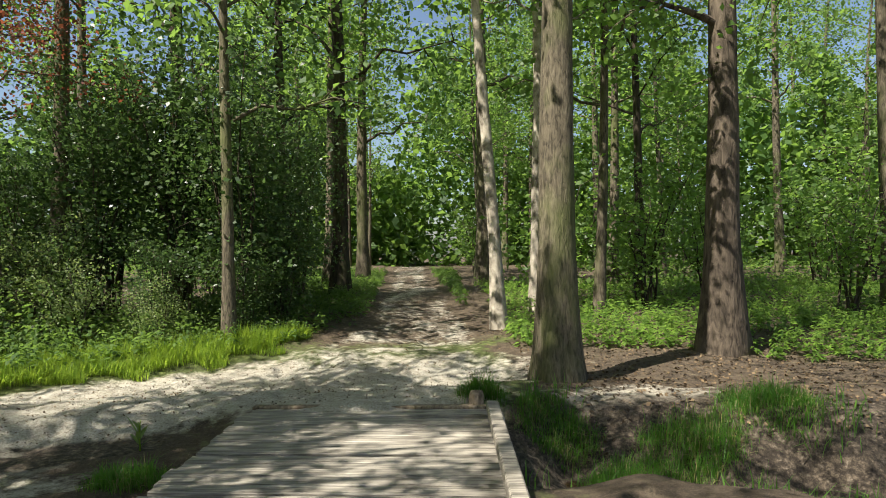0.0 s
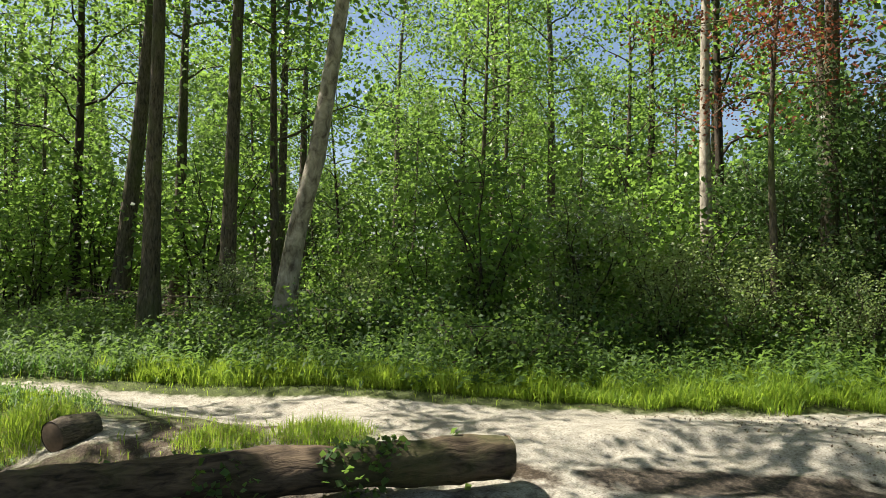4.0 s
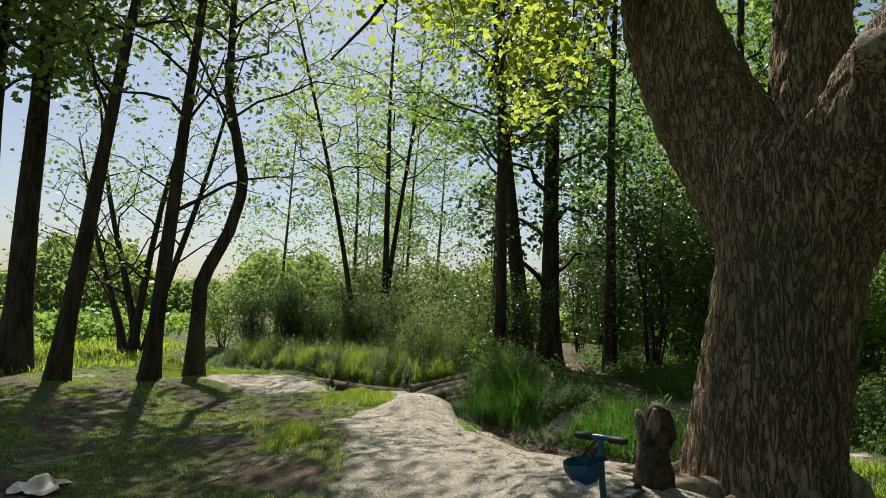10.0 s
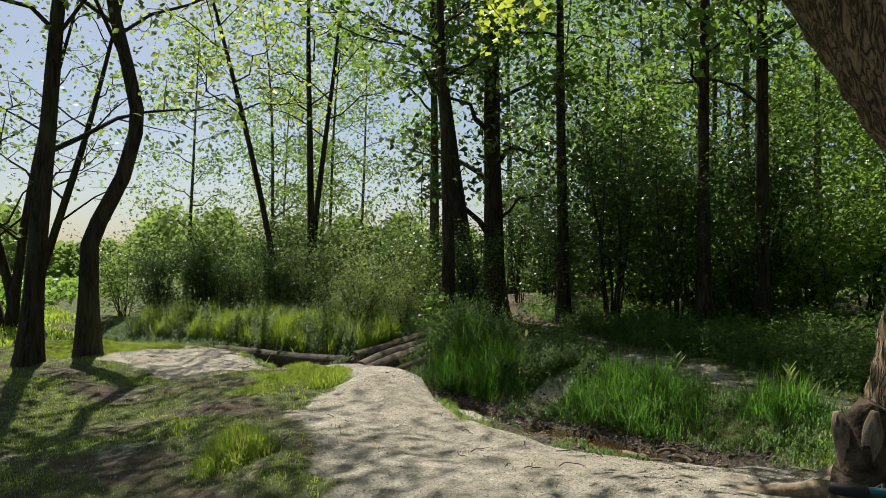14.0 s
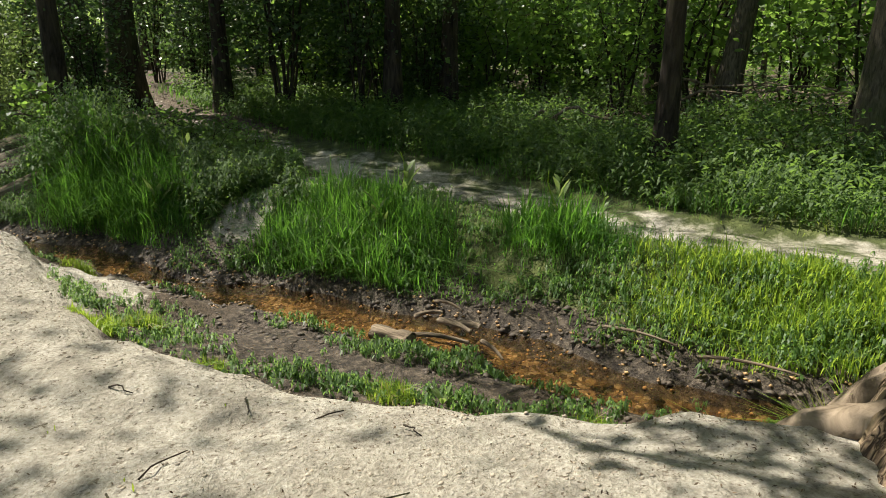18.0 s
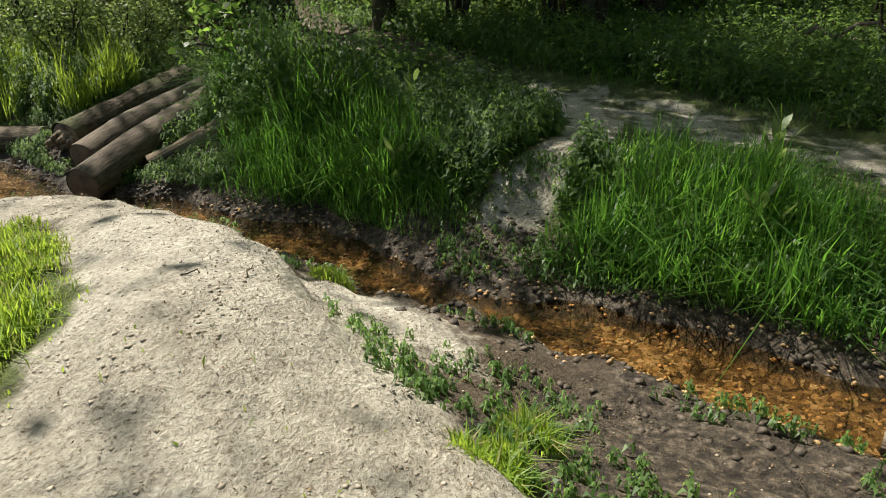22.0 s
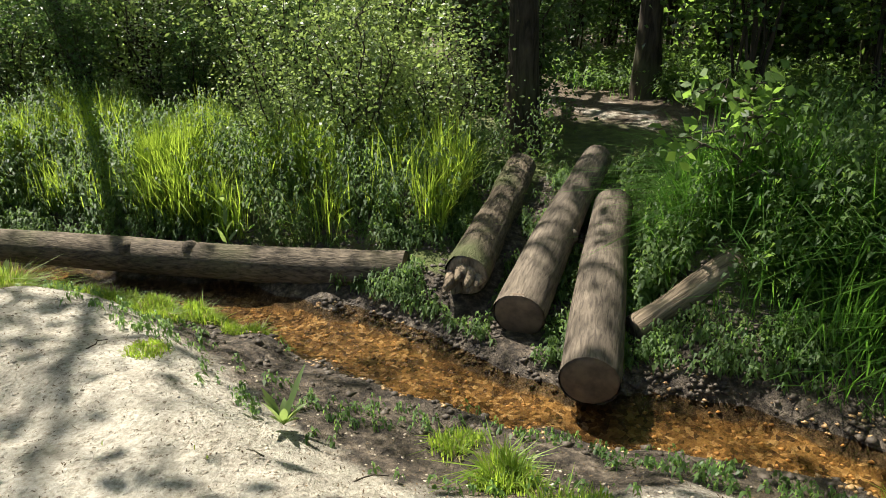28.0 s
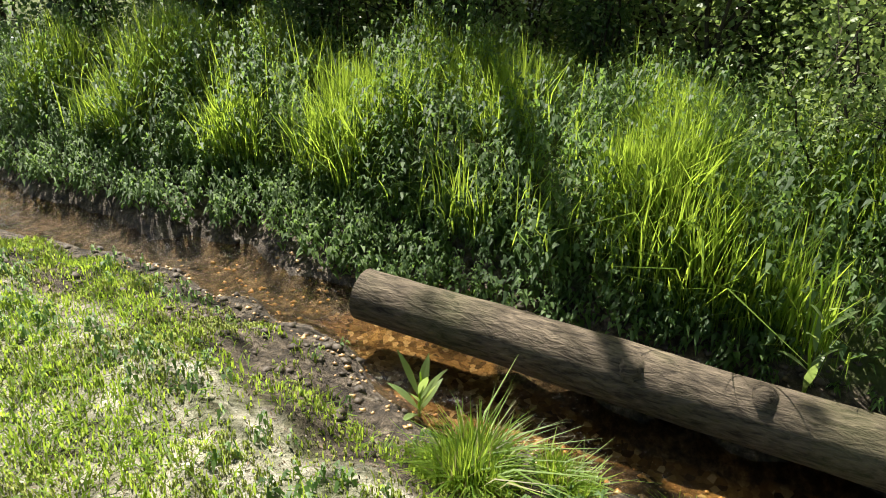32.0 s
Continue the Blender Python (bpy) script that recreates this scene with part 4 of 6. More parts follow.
# trees that stand singly
SPECIMENS = [
    # seed, x, y, label, options
    (31, 1.25, 7.55, "tall beech with a grey-green mossy trunk beside the footbridge", dict(height=15, r0=0.215, bark_mat=GREY_BARK, leaf_mat=LEAF_BRIGHT, bare=0.3, reach=4.6, limbs=20, per=30, leaf=0.075, up=0.15, low_limbs=0, sides=18)),
    (32, 3.8, 9.45, "old pine with rough reddish bark", dict(height=16, r0=0.24, bark_mat=PINE_BARK, leaf_mat=LEAF_BRIGHT, bare=0.3, reach=4.0, limbs=16, per=30, leaf=0.08, up=0.1, low_limbs=2, sides=16)),
    (33, 0.95, 11.75, "slim pale-barked tree leaning slightly at the path's edge", dict(height=12, r0=0.12, bark_mat=PALE_BARK, leaf_mat=LEAF_BRIGHT, lean=(-0.7, 0.2), bare=0.45, reach=2.2, limbs=14, per=24, leaf=0.12)),
    (34, 1.85, 13.6, "straight pale-barked tree behind the beech", dict(height=13, r0=0.15, bark_mat=PALE_BARK, leaf_mat=LEAF_BRIGHT, bare=0.4, reach=2.6, limbs=14, per=24, leaf=0.12)),
    (35, 1.3, 22.0, "tall dark-barked tree beside the woodland path", dict(height=16, r0=0.26, bark_mat=GREY_BARK, leaf_mat=LEAF_MID, bare=0.35, reach=3.4, limbs=12, per=14, leaf=0.16)),
    (36, -2.6, 17.4, "dark tree trunk standing at the path's edge", dict(height=15, r0=0.22, bark_mat=DARK_BARK, leaf_mat=LEAF_MID, bare=0.3, reach=3.4, limbs=12, per=14, leaf=0.15)),
    (37, -2.6, 22.5, "pale tree trunk in sunlight beside the path", dict(height=15, r0=0.2, bark_mat=GREY_BARK, leaf_mat=LEAF_BRIGHT, bare=0.3, reach=3.2, limbs=12, per=14, leaf=0.15)),
    (38, -3.1, 10.0, "slender mossy tree among dark holly bushes", dict(height=11, r0=0.1, bark_mat=GREY_BARK, leaf_mat=LEAF_MID, bare=0.25, reach=2.0, limbs=12, per=14, leaf=0.1)),
    (39, -5.6, 14.8, "brown conifer trunk behind the holly thicket", dict(height=14, r0=0.2, bark_mat=PINE_BARK, leaf_mat=LEAF_DARK, bare=0.3, reach=2.4, limbs=12, per=14, leaf=0.12)),
    (40, -8.7, 11.9, "slender pale birch at the edge of the wood", dict(height=13, r0=0.13, bark_mat=PALE_BARK, leaf_mat=LEAF_MID, lean=(-0.3, 0.1), bare=0.5, reach=2.0, limbs=9, per=22, leaf=0.11)),
    (41, -12.5, 5.0, "grey leaning tree with a bend above the brambles", dict(height=12, r0=0.2, bark_mat=PALE_BARK, leaf_mat=LEAF_BRIGHT, lean=(0.95, 1.15), bare=0.5, reach=2.6, limbs=13, per=14, leaf=0.12, crook=[(0.12, 0.3, 0.14, 0.18)], sides=14)),
    (42, -14.6, 4.75, "straight grey woodland tree", dict(height=13, r0=0.17, bark_mat=GREY_BARK, leaf_mat=LEAF_BRIGHT, lean=(0.4, 0.3), bare=0.5, reach=2.4, limbs=13, per=14, leaf=0.13)),
    (43, -14.2, 3.25, "straight smooth grey woodland tree", dict(height=13, r0=0.17, bark_mat=GREY_BARK, leaf_mat=LEAF_BRIGHT, bare=0.55, reach=2.4, limbs=13, per=14, leaf=0.13)),
    (44, -17.6, 3.4, "leaning grey woodland tree", dict(height=13, r0=0.2, bark_mat=GREY_BARK, leaf_mat=LEAF_MID, lean=(1.2, 1.0), bare=0.5, reach=2.4, limbs=13, per=14, leaf=0.13)),
    (45, -14.0, 0.45, "dark woodland tree beside the path", dict(height=13, r0=0.12, bark_mat=DARK_BARK, leaf_mat=LEAF_MID, bare=0.5, reach=2.8, limbs=13, per=14, leaf=0.1)),
    (46, -11.1, -12.75, "dark leaning alder at the edge of the clearing", dict(height=11, r0=0.165, bark_mat=DARK_BARK, leaf_mat=LEAF_GREY, lean=(-0.53, 1.5), bare=0.62, reach=3.6, limbs=15, per=11, leaf=0.12, low_limbs=3, up=0.6, sides=12)),
    (47, -11.95, -11.45, "dark alder leaning over the clearing", dict(height=11, r0=0.15, bark_mat=DARK_BARK, leaf_mat=LEAF_GREY, lean=(-0.28, 0.8), bare=0.62, reach=4.8, limbs=17, per=20, leaf=0.085, low_limbs=3, up=0.6, sides=12)),
    (48, -12.65, -11.05, "crooked dark tree with a snaking trunk", dict(height=10, r0=0.15, bark_mat=DARK_BARK, leaf_mat=LEAF_GREY, lean=(0.0, -0.2), bare=0.42, reach=4.6, limbs=15, per=16, leaf=0.08, up=0.5, crook=[(0.16, 0.34, -0.25, 0.72), (0.36, 0.56, 0.14, -0.42)], sides=12)),
    (49, -11.5, -14.5, "thick dark tree at the edge of the field", dict(height=13, r0=0.27, bark_mat=DARK_BARK, leaf_mat=LEAF_GREY, bare=0.45, reach=4.2, limbs=20, per=38, leaf=0.13, up=0.4, sides=14)),
    (50, -11.4, -15.6, "dark tree beside the thick one at the field", dict(height=11, r0=0.2, bark_mat=DARK_BARK, leaf_mat=LEAF_GREY, bare=0.45, reach=3.6, limbs=17, per=34, leaf=0.13)),
    (59, -9.2, -15.8, "dark tree at the edge of the field beyond the clearing", dict(height=12, r0=0.2, bark_mat=DARK_BARK, leaf_mat=LEAF_GREY, lean=(0.6, 0.4), bare=0.45, reach=3.8, limbs=17, per=34, leaf=0.13)),
    (51, -18.0, -7.02, "tall brown tree behind the log crossing", dict(height=11, r0=0.15, bark_mat=DARK_BARK, leaf_mat=LEAF_MID, lean=(-0.2, -0.2), bare=0.45, reach=3.4, limbs=15, per=22, leaf=0.095, sides=14)),
    (52, -22.0, -7.0, "ivy-clad dark tree with a forked trunk", dict(height=15, r0=0.3, bark_mat=DARK_BARK, leaf_mat=LEAF_DARK, bare=0.12, reach=2.4, limbs=22, per=18, leaf=0.13)),
    (53, -20.6, -7.2, "dark tree leaning away from the ivy-clad one", dict(height=14, r0=0.24, bark_mat=DARK_BARK, leaf_mat=LEAF_MID, lean=(-0.4, -2.0), bare=0.4, reach=3.2, limbs=15, per=20, leaf=0.1)),
    (54, -20.6, -5.0, "slim dark woodland tree", dict(height=14, r0=0.15, bark_mat=DARK_BARK, leaf_mat=LEAF_MID, bare=0.35, reach=2.4, limbs=12, per=14, leaf=0.13)),
    (55, -19.0, -2.0, "slim dark woodland tree near the path", dict(height=14, r0=0.15, bark_mat=DARK_BARK, leaf_mat=LEAF_MID, bare=0.3, reach=2.6, limbs=12, per=15, leaf=0.13)),
    (56, -19.8, -11.9, "cluster tree with dark upright stems", dict(height=12, r0=0.09, bark_mat=DARK_BARK, leaf_mat=LEAF_OAK, lean=(2.0, -2.0), bare=0.38, reach=3.4, limbs=18, per=12, leaf=0.08)),
    (57, -20.2, -11.4, "dark upright stem of a many-stemmed tree", dict(height=12, r0=0.11, bark_mat=DARK_BARK, leaf_mat=LEAF_OAK, lean=(0.3, 0.2), bare=0.42, reach=2.4, limbs=14, per=4, leaf=0.08)),
    (58, -20.6, -11.7, "leaning stem of a many-stemmed tree", dict(height=11.5, r0=0.1, bark_mat=DARK_BARK, leaf_mat=LEAF_OAK, lean=(-1.0, 0.6), bare=0.42, reach=2.4, limbs=14, per=4, leaf=0.08)),
]
# never in view: added, with its crown leaned north, only for its shadow
SPECIMENS.append((60, -0.6, -2.5, "unseen spreading tree added to shade the footbridge and the ditch", dict(height=13, r0=0.26, bark_mat=GREY_BARK, leaf_mat=LEAF_BRIGHT, lean=(2.4, 4.4), bare=0.5, reach=6.4, limbs=22, per=26, leaf=0.1, up=0.2)))
for seed, x, y, label, kw in SPECIMENS:
    tree(seed, ground_at(x, y, 0.05), label, name="tree", **kw)

# sparse willow with spreading stems out towards the field
for k, (lx, ly, h, s) in enumerate([(-0.6, 2.6, 8.5, 63), (0.5, -2.2, 8.0, 64), (-1.4, 0.4, 9.0, 65), (-0.3, -3.4, 6.5, 66)]):
    tree(s, ground_at(-17.1 + 0.12 * k, -17.3 - 0.1 * k), "slender spreading stem of a sparse willow by the field", name="willow", height=h, r0=0.12, bark_mat=DARK_BARK, leaf_mat=LEAF_GREY, lean=(lx, ly), bare=0.2, reach=2.4, limbs=12, twigs=3, per=6, leaf=0.08, up=0.7)

# copper beech bough among the hollies
tree(61, ground_at(-6.5, 10.1), "small copper beech with red-purple leaves", name="copper_beech", height=6.5, r0=0.07, bark_mat=GREY_BARK, leaf_mat=LEAF_COPPER, bare=0.55, reach=2.3, limbs=10, per=44, leaf=0.042, cluster=0.34, up=0.05)

# woodland behind: a few kinds, set out at random
KINDS = [
    tree_parts(70, height=13, r0=0.14, bark_mat=DARK_BARK, leaf_mat=LEAF_MID, bare=0.3, reach=2.6, limbs=18, twigs=3, per=25, leaf=0.094, cluster=0.48),
    tree_parts(71, height=14, r0=0.17, bark_mat=GREY_BARK, leaf_mat=LEAF_BRIGHT, bare=0.4, reach=2.8, limbs=17, twigs=3, per=25, leaf=0.094, cluster=0.46, lean=(0.4, 0.2)),
    tree_parts(72, height=11, r0=0.09, bark_mat=GREY_BARK, leaf_mat=LEAF_BRIGHT, bare=0.3, reach=2.0, limbs=16, twigs=3, per=28, leaf=0.082, cluster=0.42, lean=(-0.5, 0.3)),
    tree_parts(73, height=10, r0=0.08, bark_mat=DARK_BARK, leaf_mat=LEAF_MID, bare=0.25, reach=2.2, limbs=18, twigs=3, per=28, leaf=0.088, cluster=0.45, lean=(0.3, -0.5)),
    tree_parts(74, height=9, r0=0.07, bark_mat=DARK_BARK, leaf_mat=LEAF_GREY, bare=0.15, reach=1.9, limbs=15, twigs=3, per=19, leaf=0.11, cluster=0.42),
]
KIND_LABELS = ["tall dark-stemmed woodland tree in full leaf", "tall grey-stemmed woodland tree in fresh leaf", "slender young woodland tree in bright leaf", "dark woodland tree with low leafy branches", "small scrubby tree with grey-green leaves"]
wood_rng = np.random.default_rng(90)
placed = []


def clear_of(x, y, gap):
    if any((x - a) ** 2 + (y - b) ** 2 < gap * gap for a, b in placed):
        return False
    return all((x - s[1]) ** 2 + (y - s[2]) ** 2 > 0.8 for s in SPECIMENS)


def wood(count, region, gap, kinds, size=(0.85, 1.2)):
    x0, x1, y0, y1, keep = region
    made = tries = 0
    while made < count and tries < count * 60:
        tries += 1
        x, y = wood_rng.uniform(x0, x1), wood_rng.uniform(y0, y1)
        if not keep(x, y) or not clear_of(x, y, gap):
            continue
        _, _, d, side, pd = terrain(np.array([x]), np.array([y]))
        if pd[0] < 1.0 or d[0] < 2.0:
            continue
        placed.append((x, y))
        k = int(wood_rng.choice(kinds))
        plant_tree(KINDS[k], ground_at(x, y, 0.1), KIND_LABELS[k], group="woodland trees", turn=wood_rng.uniform(0, 360), size=wood_rng.uniform(*size))
        made += 1


wood(26, (-34, -6, 5.5, 26, lambda x, y: y > 0.55 * x + 13.5 or x < -14), 2.0, [0, 1, 2, 3, 2])
wood(22, (-40, -16, -9, 6, lambda x, y: x < -21 or y > -1.5), 2.3, [0, 3, 0, 1, 2])
wood(16, (-6, 8, 13, 44, lambda x, y: abs(x + 1) > 2.2), 2.4, [1, 2, 1, 0])
wood(14, (4, 26, 10, 40, lambda x, y: True), 3.0, [1, 2, 1])
wood(7, (-30, -18, -17, -9, lambda x, y: True), 2.2, [4, 2, 4], (0.6, 0.9))
wood(16, (-60, -30, 10, 50, lambda x, y: True), 4.0, [0, 1, 3], (1.1, 1.5))
wood(14, (-20, 30, 42, 75, lambda x, y: abs(x + 2) > 2.5), 4.0, [0, 1, 1], (1.1, 1.5))


# ---- shrubs ----
def bush_parts(seed, height_, wide, bark_mat, leaf_mat, stems=7, per=22, leaf=0.07, cluster=0.24, spread=1.0, blossom=False):
    """A many-stemmed shrub at the origin."""
    g = np.random.default_rng(seed)
    st, tips = Tubes(), []
    for i in range(stems):
        az = i * 2.4 + g.uniform(-0.4, 0.4)
        e = np.array([math.cos(az) * wide * g.uniform(0.3, 0.8), math.sin(az) * wide * g.uniform(0.3, 0.8), height_ * g.uniform(0.65, 1.0)])
        line = bent((g.normal(0, 0.08), g.normal(0, 0.08), -0.1), e, 7, 0.1 * height_, g, 0.05)
        st.add(line, np.linspace(0.024, 0.006, 7), 4)
        for _ in range(6):
            k = g.uniform(0.12, 1)
            q = np.array([np.interp(k, np.linspace(0, 1, 7), line[:, m]) for m in range(3)])
            e2 = q + unit(g.normal(0, 1, 3) * [1, 1, 0.5]) * wide * g.uniform(0.3, 0.7)
            e2[2] = max(e2[2], 0.12)
            tw = bent(q, e2, 3, 0.05, g, 0.03)
            st.add(tw, np.linspace(0.008, 0.003, 3), 3, caps=(False, False))
            tips += [tw[0] * 0.6 + tw[1] * 0.4, tw[1], tw[2]]
    c = clusters(np.array(tips), per, cluster, g, 0.7)
    c[:, 2] = np.abs(c[:, 2] - 0.03) + 0.03
    out = [st.mesh("stem_work", bark_mat), leaf_mesh("foliage", leaf_arrays(c, leaf, g, 1.5, 0.2), leaf_mat)]
    if blossom:
        b = clusters(np.array(tips)[g.uniform(0, 1, len(tips)) < 0.35], 16, 0.09, g, 0.5)
        out.append(leaf_mesh("blossom", leaf_arrays(b, 0.035, g, 1.0, 0.0), BLOSSOM))
    return out


SHRUBS = dict(
    hazel=[bush_parts(401, 2.6, 1.3, DARK_BARK, LEAF_BRIGHT, 8, 11, 0.072), bush_parts(402, 2.0, 1.2, DARK_BARK, LEAF_BRIGHT, 7, 11, 0.07)],
    holly=[bush_parts(403, 4.4, 1.25, DARK_BARK, LEAF_DARK, 10, 28, 0.06, 0.29), bush_parts(404, 3.2, 1.2, DARK_BARK, LEAF_DARK, 9, 26, 0.058, 0.27)],
    hawthorn=[bush_parts(405, 2.3, 1.2, DARK_BARK, LEAF_PALE, 8, 22, 0.045, 0.2), bush_parts(406, 2.8, 1.3, DARK_BARK, LEAF_PALE, 8, 22, 0.045, 0.22, blossom=True)],
    bramble=[bush_parts(407, 0.9, 1.0, DARK_BARK, HERB, 7, 14, 0.052, 0.17), bush_parts(408, 0.75, 0.9, DARK_BARK, LEAF_MID, 7, 13, 0.05, 0.16)],
    willow=[bush_parts(409, 2.4, 1.5, DARK_BARK, LEAF_GREY, 9, 18, 0.06, 0.28), bush_parts(410, 1.7, 1.4, DARK_BARK, LEAF_GREY, 8, 17, 0.06, 0.26)],
)
SHRUB_LABELS = dict(hazel="leafy green hazel shrub under the trees", holly="dark glossy holly thicket beside the path", hawthorn="pale silvery-leaved hawthorn bush in the sun", bramble="low tangled bramble patch on the woodland floor", willow="grey-green willow scrub beside the stream")
shrub_rng = np.random.default_rng(55)


def shrub(kind, x, y, size=1.0, variant=None):
    v = SHRUBS[kind]
    meshes = v[variant if variant is not None else int(shrub_rng.integers(len(v)))]
    ob = thing(kind + "_bush", ground_at(x, y, 0.03), SHRUB_LABELS[kind], "shrub", kind + " bushes", turn=shrub_rng.uniform(0, 360))
    ob.scale = (size * shrub_rng.uniform(0.9, 1.1), size * shrub_rng.uniform(0.9, 1.1), size)
    for nm, me in zip(("stem_work", "foliage", "blossom"), meshes):
        part(nm, me, None, ob)["kind"] = "stuff"


def shrubs(kind, count, region, size, gap=0.9, off_path=0.9, off_water=1.2, keep=None):
    x0, x1, y0, y1 = region
    done = []
    for _ in range(count * 40):
        if len(done) >= count:
            break
        x, y = shrub_rng.uniform(x0, x1), shrub_rng.uniform(y0, y1)
        _, _, d, side, pd = terrain(np.array([x]), np.array([y]))
        if pd[0] < off_path or d[0] < off_water or (keep and not keep(x, y)) or any((x - a) ** 2 + (y - b) ** 2 < gap * gap for a, b in done):
            continue
        done.append((x, y))
        shrub(kind, x, y, shrub_rng.uniform(*size))


north_of = lambda x, y: y > 0.9 * x + 13.6 and y > 0.45 * x + 9.2
for x, y, s, v in [(-3.3, 10.9, 1.0, 0), (-4.4, 11.6, 1.1, 0), (-5.6, 11.2, 0.95, 0), (-6.9, 11.6, 1.0, 1), (-5.0, 12.9, 1.1, 0), (-3.6, 13.6, 1.0, 0), (-7.8, 12.6, 1.0, 1), (-2.9, 12.3, 0.8, 1), (-6.3, 13.2, 1.1, 0), (-8.8, 13.3, 1.0, 1), (-3.2, 15.5, 0.9, 0), (-4.2, 10.3, 0.5, 1), (-5.8, 10.4, 0.5, 1), (-3.0, 10.4, 0.42, 1), (-6.9, 10.7, 0.5, 1), (-2.7, 11.4, 0.6, 1)]:
    shrub("holly", x, y, s, v)
shrubs("hazel", 17, (-20, -7, 4.5, 16), (0.8, 1.5), 1.3, 1.6, keep=lambda x, y: y > 0.55 * x + 13.2)
shrubs("hazel", 12, (-25, -18, -3.5, 5), (0.8, 1.4), 1.4, 1.8, keep=lambda x, y: y > 0.75 * x + 10.8)
shrubs("hazel", 16, (-34, -19, -7, 12), (0.95, 1.35), 1.6)
shrubs("hazel", 14, (-10, 14, 17, 34), (1.0, 1.7), 1.6, 0.7)
shrubs("hazel", 8, (4, 14, 12, 20), (0.7, 1.2), 1.5)
for x, y, s, v in [(-8.3, 9.6, 0.9, 0), (-9.6, 9.4, 1.0, 1), (-7.2, 10.2, 0.8, 0), (-10.8, 8.0, 0.8, 0), (-11.8, 6.2, 0.65, 0), (-13.0, 4.2, 0.6, 1), (-5.2, 9.7, 0.55, 0), (-6.6, 9.5, 0.65, 0), (-4.1, 9.9, 0.45, 0), (-7.6, 9.0, 0.7, 0), (-9.0, 8.4, 0.6, 0), (-6.0, 10.4, 0.8, 0)]:
    shrub("hawthorn", x, y, s, v)
for x, y, s, v in [(-17.9, -8.9, 0.75, 0), (-17.7, -8.0, 0.6, 0), (-18.9, -9.7, 0.8, 0), (-19.4, -8.4, 0.9, 0), (-19.3, -11.0, 0.75, 1), (-19.3, -12.6, 0.7, 0), (-19.9, -10.0, 1.0, 0), (-17.0, -8.5, 0.62, 0), (-16.9, -9.2, 0.45, 0), (-17.2, -7.8, 0.5, 0)]:
    shrub("hawthorn", x, y, s, v)
shrubs("willow", 16, (-27, -19.6, -18, -8), (0.9, 1.4), 1.3, 1.5, 1.6)
shrubs("holly", 17, (-28, -18.6, -8, -0.5), (0.7, 1.25), 1.3)
for x, y, s, v in [(-19.2, -13.6, 0.6, 1), (-20.2, -12.4, 0.75, 1), (-20.4, -14.6, 0.7, 1), (-19.0, -15.2, 0.55, 1), (-21.2, -10.8, 0.75, 1), (-20.6, -9.2, 0.7, 1), (-19.4, -9.3, 0.5, 1), (-18.7, -12.6, 0.5, 1), (-19.0, -13.9, 0.5, 0), (-18.7, -11.5, 0.42, 0), (-18.9, -10.4, 0.42, 1), (-18.8, -14.8, 0.5, 1)]:
    shrub("holly", x, y, s, v)
shrubs("bramble", 30, (-16, -5, 1.2, 11), (0.7, 1.1), 0.8, 0.7, keep=lambda x, y: y > 0.85 * x + 12.4)
shrubs("bramble", 26, (-24, -12, -5, 4), (0.4, 0.65), 0.8, 0.5, keep=lambda x, y: y > 0.75 * x + 9.2)
shrubs("bramble", 3, (-17.5, -13.2, -6.6, -3.4), (0.5, 0.75), 0.55, 0.25, 0.95, keep=lambda x, y: y > -0.6 * x - 14.4 and float(along(NOTCH, np.array([x]), np.array([y]))[0][0]) > 1.1)


# ---- grass and herbs ----
LOG_LINES = [((-13.9, -7.3), (-15.95, -6.62), 0.2), ((-14.5, -7.55), (-16.9, -6.55), 0.26), ((-14.9, -7.75), (-16.9, -7.15), 0.34), ((-14.45, -6.95), (-14.8, -6.25), 0.16), ((-15.4, -8.0), (-16.05, -11.3), 0.24), ((-6.4, -0.4), (-5.0, 3.6), 0.3), ((-7.1, 0.7), (-7.5, 1.4), 0.35), ((-2.0, 1.0), (-2.0, 1.1), 0.1)]


def off_logs(x, y, tight=1.0):
    """True where no log lies."""
    ok = (np.abs(x + 0.7) > 1.2) | (np.abs(y - 3.6) > 2.6)
    for a, b, r in LOG_LINES:
        ok = ok & (along(np.array([a, b]), x, y)[0] > r * tight)
    return ok


def scatter(n, region, keep, seed, tight=1.0):
    """n random points of a region, thinned by keep(x, y, ground masks, water distance, side, path distance)."""
    g = np.random.default_rng(seed)
    x0, x1, y0, y1 = region
    x, y = g.uniform(x0, x1, n), g.uniform(y0, y1, n)
    h, masks, d, side, pd = terrain(x, y)
    p = keep(x, y, masks, d, side, pd) * off_logs(x, y, tight)
    k = g.uniform(0, 1, n) < p
    return np.stack([x, y, h], 1)[k], g


def blades(p, g, tall, wide=0.008, lean=0.45):
    """Bent grass blades rooted at the points p."""
    n = len(p)
    az = g.uniform(0, 6.28, n)
    t = np.asarray(tall) * g.uniform(0.3, 1.15, n)
    ln = t * np.abs(g.normal(0, lean, n))
    o = np.stack([np.cos(az), np.sin(az), np.zeros(n)], 1)
    s = np.stack([-np.sin(az), np.cos(az), np.zeros(n)], 1)
    w = (wide * g.uniform(0.6, 1.3, n))[:, None]
    up = np.array([0, 0, 1.0])
    mid = p + up * (t * 0.5)[:, None] + o * (ln * 0.3)[:, None]
    tip = p + up * (t * np.sqrt(np.maximum(0.2, 1 - 0.5 * (ln / t) ** 2)))[:, None] + o * ln[:, None]
    return np.stack([p - up * 0.02, mid + s * w, tip, mid - s * w], 1)


